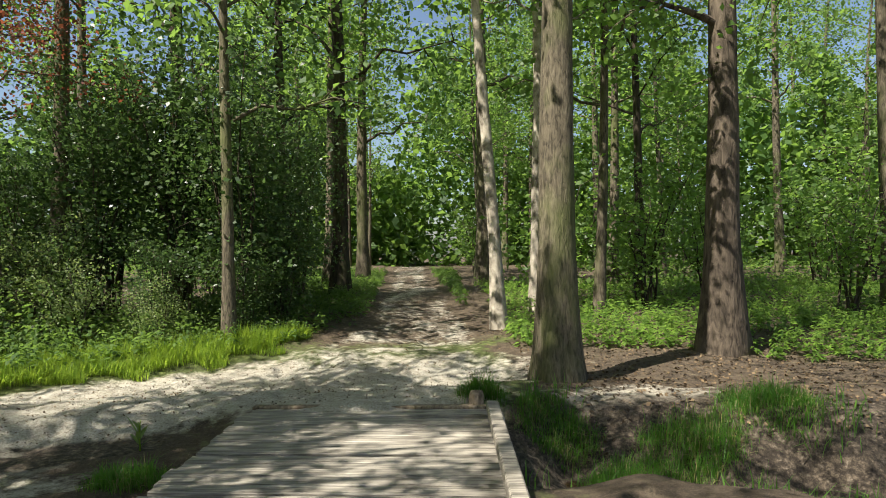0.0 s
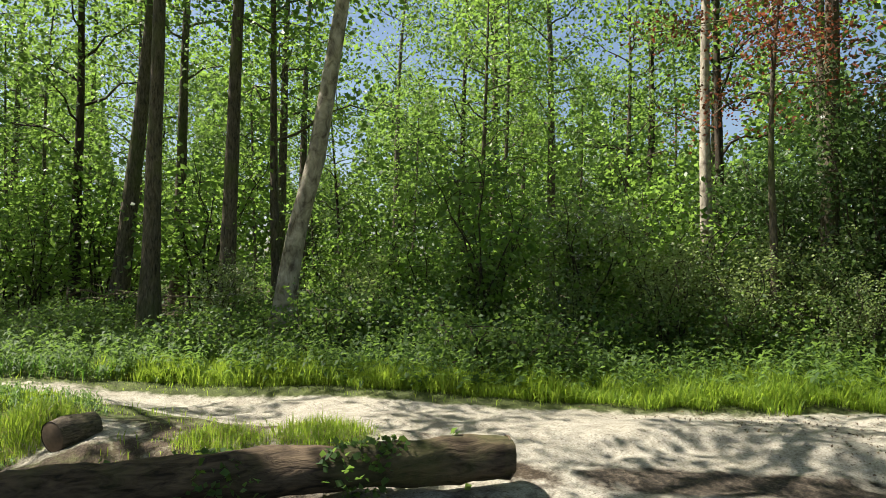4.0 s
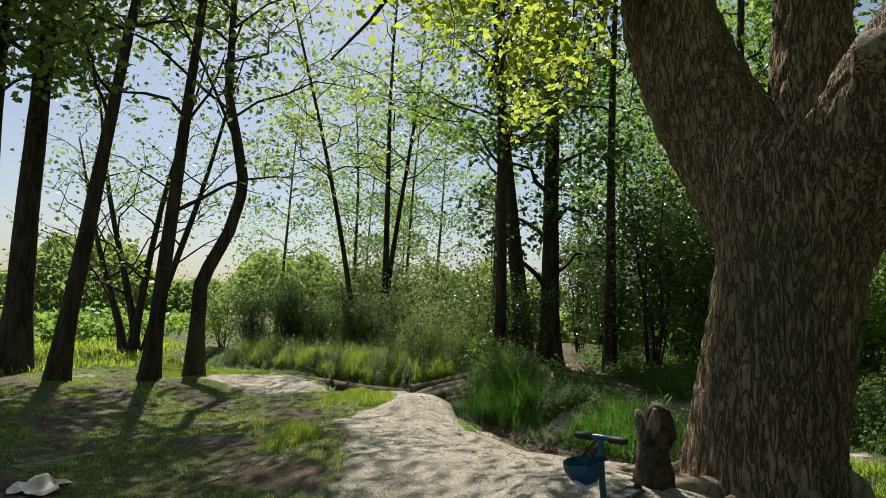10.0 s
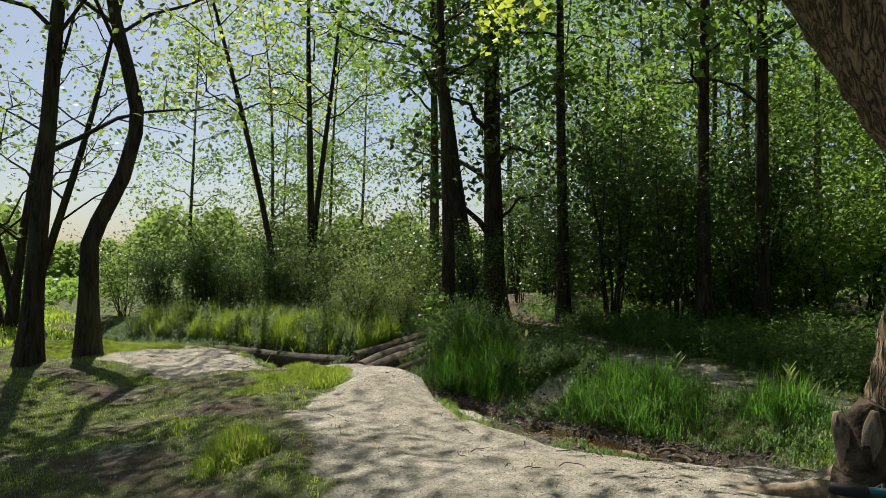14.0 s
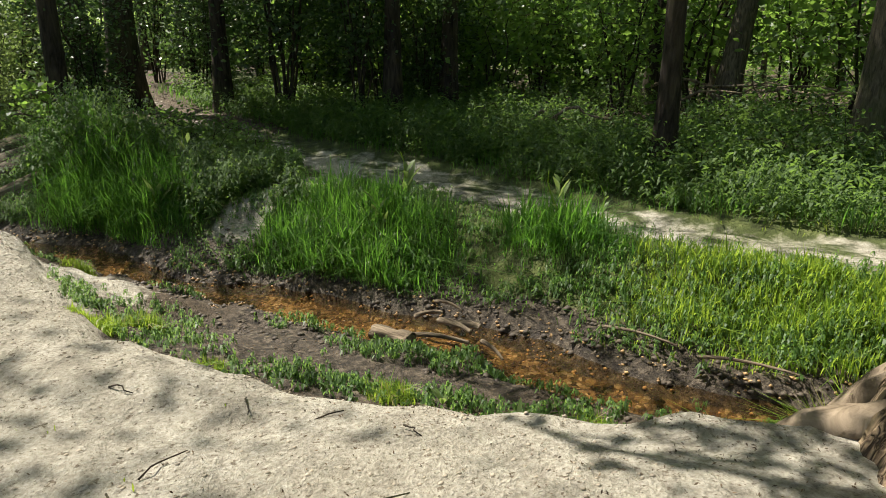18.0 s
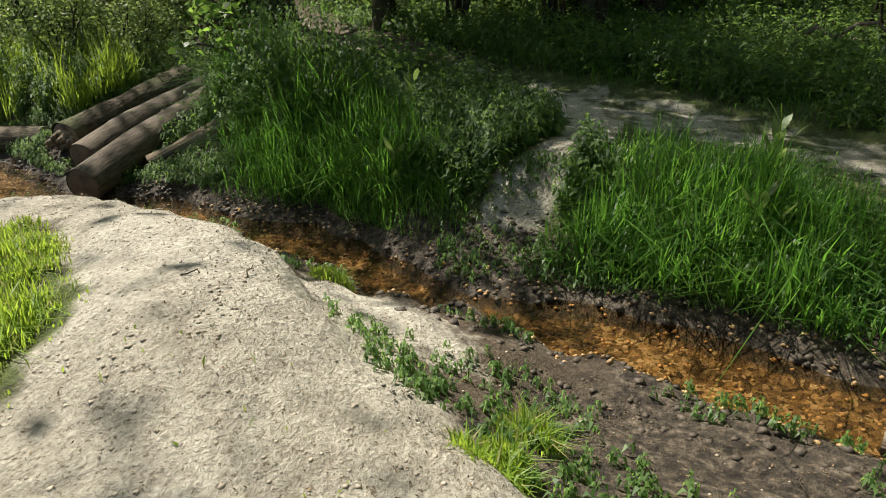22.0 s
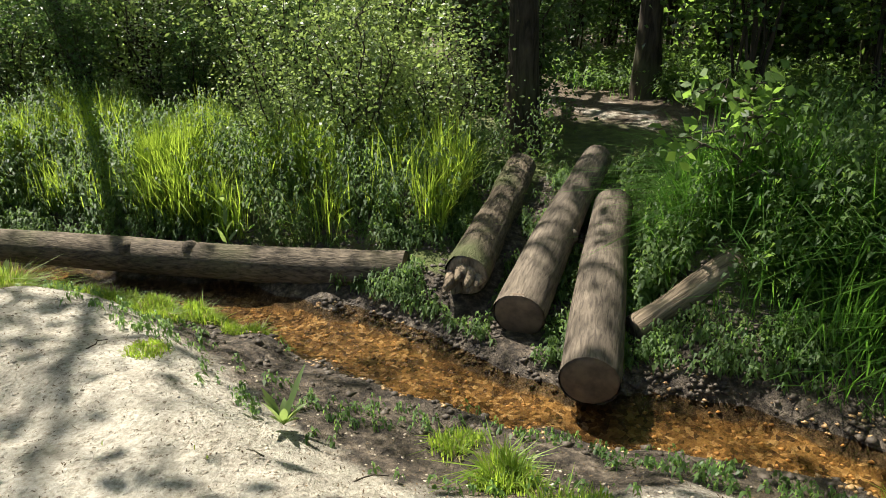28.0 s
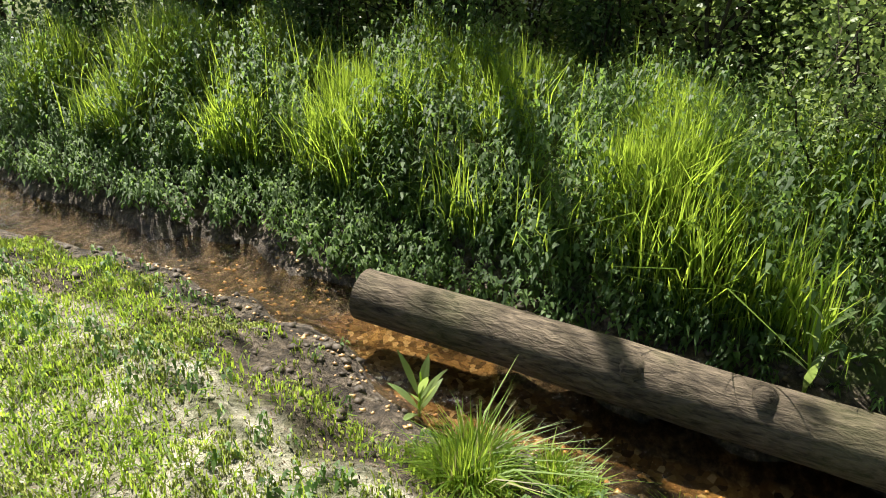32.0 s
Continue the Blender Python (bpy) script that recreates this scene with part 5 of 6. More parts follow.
def herbs(p, g, tall, leaf=0.06, per=9):
    """Leafy upright herbs rooted at the points p: leaves in tiers round a stem."""
    n = len(p)
    t = np.asarray(tall) * g.uniform(0.6, 1.15, n)
    k = g.uniform(0.15, 1, (n, per))
    az = g.uniform(0, 6.28, (n, per))
    lean = g.normal(0, 0.12, (n, 1, 2)) * t[:, None, None]
    size = leaf * g.uniform(0.6, 1.3, (n, per)) * (1.15 - 0.5 * k)
    o = np.stack([np.cos(az), np.sin(az), g.uniform(-0.5, 0.25, (n, per))], -1)
    s = np.stack([-np.sin(az), np.cos(az), np.zeros((n, per))], -1)
    c = np.repeat(p[:, None, :], per, 1).copy()
    c[..., 2] += k * t[:, None]
    c[..., :2] += lean * k[..., None]
    z = size[..., None]
    v = np.stack([c + o * z * 0.15, c + o * z * 0.8 + s * z * 0.38 + [0, 0, 0.01], c + o * z * 1.7 - [0, 0, 0.02], c + o * z * 0.8 - s * z * 0.38 + [0, 0, 0.01]], 2)
    return v.reshape(-1, 4, 3)


def stuff(name, v, mat, label, category):
    return tagged(new(name, leaf_mesh(name, v, mat)), label, category, kind="stuff")


def patch(x, y, *spots):
    """The strongest of some soft round spots (x, y, rx, ry, turn)."""
    return np.max([blob(x, y, a, b, c, e, f, 4) for a, b, c, e, f in spots], axis=0)


# tall grass of the far bank
pts, g = scatter(760000, (-16.5, -4.0, -7.0, 5.5), lambda x, y, m, d, s, pd: np.where((s > 0) & (d > 0.36) & (pd > -0.05) & (m["sand"] < 0.4), np.clip(0.05 + 1.0 * patch(x, y, (-12.05, -3.2, 0.85, 0.6, 40), (-13.7, -5.2, 0.95, 0.6, 45), (-15.1, -5.7, 0.9, 0.7, 45), (-15.3, -6.3, 0.7, 0.3, -20), (-11.4, -1.75, 0.45, 0.3, 40), (-10.1, -0.8, 1.1, 0.55, 45), (-8.9, 0.5, 0.9, 0.7, 40)), 0, 1) * np.where(x + y > -6.5, 0.55, 0.9), 0), 1001)
tall = 0.1 + 0.4 * patch(pts[:, 0], pts[:, 1], (-12.05, -3.2, 0.88, 0.64, 40), (-13.7, -5.2, 0.95, 0.65, 45), (-15.1, -5.7, 0.9, 0.7, 45), (-11.4, -1.75, 0.45, 0.3, 40)) + 0.4 * patch(pts[:, 0], pts[:, 1], (-14.3, -5.75, 0.75, 0.5, 45), (-15.1, -6.15, 0.8, 0.45, 0)) + 0.08 * patch(pts[:, 0], pts[:, 1], (-10.1, -0.8, 1.1, 0.55, 45)) + 0.045 * ripple(pts[:, 0], pts[:, 1], 0.7, 1)
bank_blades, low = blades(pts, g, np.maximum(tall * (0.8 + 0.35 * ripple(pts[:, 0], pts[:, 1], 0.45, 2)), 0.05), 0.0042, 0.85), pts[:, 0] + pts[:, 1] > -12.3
# the bank's shade and sun are set by these two blade colours
stuff("bank_grass", bank_blades[~low], GRASS_SHADED, "tall grass on the stream bank, coloured as if in shade", "grass")
stuff("sunny_bank_grass", bank_blades[low], GRASS, "short bank grass in a brighter green that stands for sunlight", "grass")
# sunny verge beyond the path
pts, g = scatter(520000, (-11, -2.0, 1.2, 10.5), lambda x, y, m, d, s, pd: np.where((s > 0) & (d > 1.5) & (pd > 0.08 + 0.22 * ripple(x, y, 0.8, 1)) & (y > 0.85 * x + 11.0), np.clip(1.2 - pd / 1.7, 0, 1) * np.clip(0.75 + 0.5 * ripple(x, y, 0.6, 2), 0.25, 1), 0), 1002)
stuff("verge_grass", blades(pts, g, 0.24 + 0.1 * ripple(pts[:, 0], pts[:, 1], 0.8, 1), 0.0045, 0.8), GRASS, "sunlit long grass along the path's verge", "grass")
pts, g = scatter(60000, (-24, -10.5, -9, 3), lambda x, y, m, d, s, pd: np.where((s > 0) & (along(ARC, x, y)[1] > 0) & (d > 1.0) & (pd > 0.0) & (pd < 1.0), np.clip(0.5 + 0.6 * ripple(x, y, 1.3, 1), 0, 1) * np.clip(1 - pd, 0, 1), 0), 1003)
stuff("path_grass", blades(pts, g, 0.26, 0.005), GRASS_SHADED, "shaded long grass beside the path", "grass")
pts, g = scatter(34000, (-22, -10.5, -8, 3.5), lambda x, y, m, d, s, pd: np.where((s > 0) & (along(ARC, x, y)[1] > 0) & (d > 1.0) & (pd > 0.08) & (pd < 3.5), np.clip(1.1 - pd / 6, 0, 1) * np.clip(0.7 + 0.5 * ripple(x, y, 1.7, 2), 0.15, 1), 0), 1009)
stuff("shaded_nettles", herbs(pts, g, np.minimum(0.32 + 0.2 * ripple(pts[:, 0], pts[:, 1], 1.2, 1), 0.55), 0.042, 10), HERB, "dense shaded nettles beyond the path", "undergrowth")
# bank behind the long log
pts, g = scatter(300000, (-20.0, -14.8, -14.5, -6.8), lambda x, y, m, d, s, pd: np.where((s > 0) & (d > 0.6) & (d < 2.5), np.clip(0.16 + ripple(x, y, 1.3, 1) * 1.1, 0.03, 0.95), 0), 1004)
stuff("reed_grass", blades(pts, g, 0.46 + 0.14 * ripple(pts[:, 0], pts[:, 1], 0.8, 1), 0.0042, 0.5), GRASS, "tall sunlit grass behind the fallen log", "grass")
# sparse turf of the clearing and the field beyond
pts, g = scatter(210000, (-13.5, -3.0, -13.5, -3.2), lambda x, y, m, d, s, pd: np.where((s < 0) & (d > 1.5), np.clip(ripple(x, y, 1.4, 2) * 0.6 + 0.34, 0.03, 0.8) * (1 - np.clip(m["sand"] * 1.6 - 0.2, 0, 0.98)), 0), 1005)
stuff("clearing_turf", blades(pts, g, 0.036 + 0.02 * ripple(pts[:, 0], pts[:, 1], 1.0, 1), 0.0032, 0.9), GRASS, "thin short turf on sandy soil", "grass")
pts, g = scatter(130000, (-17, -12.4, -13.5, -9.8), lambda x, y, m, d, s, pd: np.where((s < 0) & (d > 0.45) & (d < 3.2) & (y + 0.35 * (x + 14.2) < -10.5 - 0.3 * ripple(x, y, 1.2, 1)), np.clip(0.42 + 0.7 * ripple(x, y, 0.8, 2), 0.05, 0.85), 0), 1006)
stuff("moss_turf", blades(pts, g, 0.04, 0.003, 0.9), GRASS, "short bright turf and moss beside the stream", "grass")
pts, g = scatter(70000, (-34, -10, -36, -14), lambda x, y, m, d, s, pd: np.where((s < 0) & (y < -13.5), 0.7, 0), 1007)
stuff("field_grass", blades(pts, g, 0.16, 0.02, 0.5), GRASS, "bright meadow grass beyond the trees", "grass")
pts, g = scatter(60000, (-17, -12.2, -13.5, -9.6), lambda x, y, m, d, s, pd: np.where((s < 0) & (d > 0.4) & (d < 3.0) & (y + 0.35 * (x + 14.2) < -10.4 - 0.3 * ripple(x, y, 1.2, 1)), np.clip(0.28 + ripple(x, y, 0.7, 1) * 0.7, 0.02, 0.8), 0), 1008)
stuff("moss_leaves", herbs(pts, g, 0.016, 0.008, 4), MOSS, "tiny yellow-green leaves carpeting the damp sand", "moss")
# herbs
pts, g = scatter(24000, (-24, -3.5, -9, 11), lambda x, y, m, d, s, pd: np.where((s > 0) & (d > 1.6) & (pd > 0.35) & (pd < 6) & (y > 0.75 * x + 8.6), np.clip(0.9 - pd / 9, 0, 1), 0), 1010)
stuff("nettles", herbs(pts, g, 0.5, 0.07, 10), HERB, "knee-high nettles and brambles at the wood's edge", "undergrowth")
pts, g = scatter(9500, (-20.5, -14.6, -14.5, -6.8), lambda x, y, m, d, s, pd: np.where((s > 0) & (d > 0.55) & (d < 3.1), 0.85, 0), 1011)
stuff("bank_nettles", herbs(pts, g, 0.62 * (0.75 + 0.4 * ripple(pts[:, 0], pts[:, 1], 1.1, 0)), 0.034, 16), HERB, "dense nettles on the bank behind the fallen log", "undergrowth")
pts, g = scatter(9000, (-16.8, -12.4, -7.2, -3.6), lambda x, y, m, d, s, pd: np.where((s > 0) & (d > 0.75) & (pd > 0.3) & (m["sand"] < 0.4), 0.8, 0), 1012)
stuff("bank_herbs", herbs(pts, g, 0.3 + 0.62 * patch(pts[:, 0], pts[:, 1], (-14.6, -5.65, 0.85, 0.55, 45)), 0.042, 12), HERB, "nettles and cow parsley on the shaded bank", "undergrowth")
pts, g = scatter(130000, (-17, -7, -13, 1), lambda x, y, m, d, s, pd: np.where((d > 0.3) & (d < np.where((s < 0) & (y > -5.0), 1.9, 1.2)) & (m["bed"] < 0.3) & (m["ledge"] < 0.3), np.clip(0.26 + ripple(x, y, 0.9, 2) * 0.9 + 0.1 * m["shelf"] - 0.9 * blob(x, y, -10.7, -3.8, 0.45, 0.22, 50, 3) - 0.8 * blob(x, y, -11.55, -5.05, 0.6, 0.26, 45, 3), 0, 1) * np.where(s > 0, 1.0, 0.25 + 0.75 * smooth(-6.5, -5.0, y)) , 0), 1013)
stuff("bank_cress", herbs(pts, g, 0.06, 0.019, 7), LEAF_MID, "small pale cress leaves on the muddy banks", "undergrowth")
pts, g = scatter(20000, (-17.2, -14.0, -8.6, -5.9), lambda x, y, m, d, s, pd: np.where((s > 0) & (d > 0.34), np.clip(0.55 + ripple(x, y, 0.7, 1), 0, 1), 0), 1018, 0.4)
stuff("crossing_weeds", herbs(pts, g, 0.1, 0.024, 6), HERB, "low weeds on the dark soil between the logs", "undergrowth")
pts, g = scatter(24000, (-20, -15.2, -16.5, -9.5), lambda x, y, m, d, s, pd: np.where((d > 0.24) & (d < 1.0) & (s > 0), 0.9, 0), 1019)
stuff("upstream_cress", herbs(pts, g, 0.17, 0.028, 9), HERB, "leafy cress and nettles at the foot of the bank", "undergrowth")
pts, g = scatter(7000, (1.0, 14, 8.2, 22), lambda x, y, m, d, s, pd: np.where((pd > 0.4) & (y > 9.8 - 0.12 * x + 0.4 * ripple(x, y, 2.0, 1)), np.clip(1.1 - (y - 8) / 18, 0.15, 1), 0), 1014)
stuff("ground_cover", herbs(pts, g, 0.3, 0.07, 9), LEAF_BRIGHT, "bright leafy ground cover under the trees", "undergrowth")
pts, g = scatter(7000, (-8, 0.5, 9.5, 30), lambda x, y, m, d, s, pd: np.where((pd > 0.15) & (pd < 4), 0.8, 0), 1015)
stuff("path_herbs", herbs(pts, g, 0.32, 0.07, 9), HERB, "dark herbs along the woodland path", "undergrowth")
pts, g = scatter(16000, (-45, 25, -10, 50), lambda x, y, m, d, s, pd: np.where((s > 0) & (pd > 6.5) & (y > 0.7 * x + 12), 0.7, 0), 1016)
stuff("forest_floor_plants", herbs(pts, g, 0.45, 0.16, 6), LEAF_MID, "low leafy plants on the forest floor", "undergrowth")
pts, g = scatter(34000, (0.5, 9, 4.2, 9.5), lambda x, y, m, d, s, pd: np.where((d > 0.35) & (d < 1.3) & (m["sand"] < 0.5), np.clip(0.02 + ripple(x, y, 1.2, 1), 0, 0.8), 0), 1017)
# darker blades stand in for the ditch's shade
stuff("ditch_grass", blades(pts, g, 0.24, 0.005, 0.8), GRASS_SHADED, "long grass on the sides of the shaded ditch", "grass")
pts, g = scatter(26000, (-13.2, -7.6, -4.6, 1.4), lambda x, y, m, d, s, pd: np.where((s > 0) & (d > 0.32) & (pd > 0.05) & (m["sand"] < 0.4), np.clip(0.12 + 0.5 * ripple(x, y, 0.9, 0) + 0.5 * patch(x, y, (-12.05, -3.2, 0.8, 0.55, 40), (-10.1, -0.8, 1.1, 0.5, 45), (-8.9, 0.5, 0.9, 0.6, 40)), 0.03, 0.9), 0), 1021)
stuff("bank_weeds", herbs(pts, g, 0.14 + 0.16 * patch(pts[:, 0], pts[:, 1], (-12.05, -3.2, 0.85, 0.6, 40)), 0.021, 8), LEAF_MID, "low leafy weeds tangled in the bank's grass", "undergrowth")
# hedge and far woods
g = np.random.default_rng(1020)
n = 12000
hx = g.uniform(0, 1, n)
c = np.stack([-13 - 16 * hx + g.normal(0, 0.6, n), -22.5 - 4.0 * hx + g.normal(0, 0.8, n), np.abs(g.normal(0.35, 0.28, n))], 1)
stuff("field_hedge", leaf_arrays(c, 0.16, g), LEAF_BRIGHT, "low bright hedge at the field's edge", "hedge")


def far_wood(name, n, ring, az, top, size, mat, label, seed):
    g = np.random.default_rng(seed)
    a = np.radians(g.uniform(*az, n))
    r = g.uniform(*ring, n)
    crown = top * (0.72 + 0.28 * np.sin(a * 23 + np.sin(a * 51)))
    z = crown * g.beta(1.1, 0.9, n)
    c = np.stack([-8 - np.sin(a) * r, np.cos(a) * r, z + 0.3], 1)
    stuff(name, leaf_arrays(c, size, g), mat, label, "woods")


far_wood("far_wood", 95000, (42, 56), (-42, 98), 15, 0.36, LEAF_MID, "dense leafy wood closing the view", 1030)
far_wood("far_field_trees", 30000, (90, 120), (98, 160), 9, 0.7, LEAF_GREY, "hazy line of distant trees beyond the field", 1031)
far_wood("far_scrub", 14000, (30, 44), (99, 128), 2.6, 0.3, LEAF_GREY, "grey-green scrub between the stream and the field", 1032)


def lumps(p, g, size, flat=0.6):
    """Small eight-sided stones or clods at the points p."""
    n = len(p)
    k = size * g.uniform(0.4, 1.3, n)
    ring = np.array([(1, 0, 0), (0, 1, 0), (-1, 0, 0), (0, -1, 0), (0, 0, 1), (0, 0, -1)], float)
    v = ring[None] * k[:, None, None] * g.uniform(0.6, 1.3, (n, 6, 1)) * np.array([1, 1, flat])
    a = g.uniform(0, 6.28, n)
    c, s = np.cos(a)[:, None], np.sin(a)[:, None]
    v = np.stack([v[..., 0] * c - v[..., 1] * s, v[..., 0] * s + v[..., 1] * c, v[..., 2]], -1) + p[:, None, :]
    tri = np.array([(0, 1, 4), (1, 2, 4), (2, 3, 4), (3, 0, 4), (1, 0, 5), (2, 1, 5), (3, 2, 5), (0, 3, 5)])
    f = (np.arange(n)[:, None, None] * 6 + tri[None]).reshape(-1, 3)
    return v.reshape(-1, 3), f


def lump_stuff(name, p, g, size, mat, label, category, flat=0.6):
    v, f = lumps(p, g, size, flat)
    tagged(new(name, mesh_from(name, v, f, mat)), label, category, kind="stuff")


pts, g = scatter(26000, (-17, -8.5, -13, 0), lambda x, y, m, d, s, pd: np.where((d > 0.22) & (d < 0.75), np.where(s > 0, 0.9, 0.55) * np.where(blob(x, y, -11.4, -5.4, 1.2, 0.6, 52, 4) > 0.3, 0.1, 1), 0), 1040)
lump_stuff("mud_clods", pts, g, 0.028, CLOD, "dark trampled clods of mud on the banks", "mud")
pts, g = scatter(9000, (-17, -14, -8.6, -6.0), lambda x, y, m, d, s, pd: np.where((s > 0) & (d > 0.2), 0.8, 0), 1044, 0.4)
lump_stuff("soil_crumbs", pts, g, 0.022, CLOD, "dark crumbs of soil between the logs", "soil")
pts, g = scatter(60000, (-15.5, -6.5, -11, -2.5), lambda x, y, m, d, s, pd: np.where((s < 0) & (d > 0.6) & (d < 4.5), m["sand"] * (0.12 + 0.5 * np.clip(ripple(x, y, 0.7, 1), 0, 1)), 0), 1045)
lump_stuff("sand_crumbs", pts, g, 0.009, SAND_CRUMB, "loose crumbs and grit lying on the sand", "grit")
pts, g = scatter(30000, (-16.5, -8.5, -12.5, -0.5), lambda x, y, m, d, s, pd: np.where(d < 0.4, 0.9, 0), 1041)
lump_stuff("stream_pebbles", pts, g, 0.016, PEBBLE, "small orange-brown pebbles in the stream bed", "pebbles")
pts, g = scatter(150000, (-16, -3, -11.5, -1.5), lambda x, y, m, d, s, pd: np.where((s < 0) & (d > 0.5) & (d < 6), 0.12 + 0.4 * smooth(1.9, 1.0, d) + 0.25 * np.clip(ripple(x, y, 0.8, 1), 0, 1), 0), 1042)
pts[:, 2] += 0.004
v = leaf_arrays(pts, 0.005, g, 2.6, 0.0, 0.3)
stuff("leaf_bits", v, LITTER, "scraps of dead leaf and twig strewn on the sand", "leaf litter")
pts, g = scatter(26000, (-7, 5, 5.5, 16), lambda x, y, m, d, s, pd: np.where((d > 0.4) & (pd < 2.0), 0.5, 0), 1043)
pts[:, 2] += 0.006
stuff("path_leaf_litter", leaf_arrays(pts, 0.016, g, 1.8, 0.0, 0.35), LITTER, "dead leaves and twigs on the path", "leaf litter")
pts, g = scatter(9000, (1.0, 10, 5.8, 11), lambda x, y, m, d, s, pd: np.where((d > 0.5) & (pd > 0.3), 0.7, 0), 1046)
pts[:, 2] += 0.008
stuff("woodland_leaf_litter", leaf_arrays(pts, 0.03, g, 1.6, 0.0, 0.35), LITTER, "brown dead leaves under the beech", "leaf litter")


# ---- things ----
def log_thing(name, a, b, r, label, bark_mat, end_mat=None, wobble=0.05, taper=0.12, seed=0, bend=0.0, knots=3, category="log"):
    """A felled log from a to b: bark, two sawn ends with rims, and knots."""
    a, b = np.array(a, float), np.array(b, float)
    ob = thing(name, tuple((a + b) / 2), label, category)
    ob.matrix_basis = Matrix.Translation((a + b) / 2) @ Vector(b - a).to_track_quat("X", "Z").to_matrix().to_4x4()
    g = np.random.default_rng(seed)
    half = np.linalg.norm(b - a) / 2
    a, b = np.array([-half, 0, 0]), np.array([half, 0, 0])
    n = max(8, int(half / 0.045))
    line = bent(a, b, n, bend)
    line[:, 1:] += r * 0.05 * np.stack([np.sin(np.linspace(0, 5, n) + seed), np.sin(np.linspace(1, 7, n) + seed)], 1)
    rad = r * (1 - taper * np.linspace(0, 1, n)) * (1 + 0.02 * np.sin(np.linspace(0, 9, n) + seed))
    t = Tubes()
    t.add(line, rad, 18, wobble, seed, (False, False))
    part("bark", t.mesh("bark", bark_mat), None, ob)
    for p, q, k in ((line[0], line[1], rad[0]), (line[-1], line[-2], rad[-1])):
        e = Tubes()
        d = unit(p - q)
        e.add([p - d * 0.02, p - d * 0.004, p + d * 0.002], [k * 0.97, k * 0.95, k * 0.86], 18, wobble * 0.4, seed)
        part("sawn_end", e.mesh("sawn_end", end_mat or CUT_WOOD), None, ob, "sawn brown end")
    ax = unit(b - a)
    for _ in range(knots):
        k = g.uniform(0.1, 0.9)
        u = unit(np.cross(ax, g.normal(0, 1, 3)))
        if u[2] < -0.2:
            u = -u
        c = line[0] + (line[-1] - line[0]) * k + u * r * 0.72
        kn = Tubes()
        kn.add([c, c + u * r * 0.2, c + u * r * 0.27, c + u * r * 0.3], [r * 0.42, r * 0.28, r * 0.17, r * 0.06], 10, 0.12, seed)
        part("knot", kn.mesh("knot", bark_mat), None, ob)
    return ob


log_thing("log", (-14.02, -7.26, -0.23), (-15.87, -6.67, 0.07), 0.148, "smooth grey-brown log laid across the stream bank", SMOOTH_LOG, None, 0.015, 0.1, 11, 0.0, 2)
log_thing("log", (-14.66, -7.5, -0.2), (-16.85, -6.56, 0.18), 0.148, "long grey-brown log ending above the stream", SMOOTH_LOG, None, 0.04, 0.2, 12, 0.03, 2)
mossy = log_thing("log", (-15.0, -7.76, -0.1), (-16.8, -7.2, 0.13), 0.132, "old mossy log with a broken crumbling end", MOSSY_LOG, OLD_WOOD, 0.06, 0.1, 13, 0.0, 3)
mossy_centre, mossy_turn = np.array(mossy.matrix_basis.translation), mossy.matrix_basis.to_3x3().inverted().to_4x4()
g = np.random.default_rng(131)
axis_, end_ = unit(np.array([1.8, -0.56, -0.23])), np.array([-15.0, -7.76, -0.1])
for k in range(9):
    side_ = unit(np.cross(axis_, g.normal(0, 1, 3))) * g.uniform(0.03, 0.11)
    t = Tubes()
    b0 = end_ - mossy_centre + side_
    t.add([b0 - axis_ * 0.12, b0 + axis_ * 0.02, b0 + axis_ * g.uniform(0.05, 0.16) + side_ * 0.2], [0.05, 0.042, 0.012], 7, 0.25, k)
    q = part("shard", t.mesh("shard", OLD_WOOD), None, mossy, "crumbling splinter of pale rotten wood" if k == 0 else "")
    q.matrix_basis = mossy_turn
log_thing("log", (-15.41, -8.13, -0.22), (-16.0, -11.2, -0.185), 0.129, "long barked log lying along the stream's edge", LOG_BARK, None, 0.02, 0.09, 14, -0.01, 4)
log_thing("slab", (-14.5, -6.9, -0.22), (-14.8, -6.25, 0.06), 0.075, "split weathered slab of wood beside the logs", OLD_LOG, OLD_WOOD, 0.14, 0.05, 15, 0.0, 1, "wood slab")
trunk_log = log_thing("fallen_log", (-6.5, -0.6, 0.0), (-4.8, 3.3, 0.16), 0.155, "long fallen tree trunk with dark peeling bark", PEELING_BARK, CUT_WOOD, 0.12, 0.04, 16, 0.03, 7, "log")
g = np.random.default_rng(161)
n = 1500
a, k = g.uniform(-0.3, 6.6, n), g.beta(2.2, 1.6, n) * 2.4 - 0.6
vine = np.stack([k, 0.185 * np.cos(a) * g.uniform(0.9, 1.3, n), 0.175 * np.sin(a) * g.uniform(0.9, 1.15, n)], 1)
vine = vine[(np.sin(k * 7) + 0.6 * np.sin(a * 2 + k * 3) > 0.1) & (vine[:, 2] > -0.14)]
ivy = part("ivy", leaf_mesh("ivy", leaf_arrays(vine, 0.045, g, 1.2, 0.3), HERB), None, trunk_log, "trailing dark ivy leaves")
ivy["kind"] = "stuff"
log_thing("log_piece", (-7.22, 0.86, 0.14), (-7.4, 1.17, 0.15), 0.125, "short sawn piece of log lying on its side", LOG_BARK, CUT_WOOD, 0.04, 0.0, 17, 0.0, 0)
log_thing("wood_block", (-10.68, -3.15, -0.22), (-10.46, -2.97, -0.2), 0.058, "weathered broken block of wood in the stream", OLD_LOG, OLD_WOOD, 0.2, 0.1, 18, 0.0, 0, "driftwood")
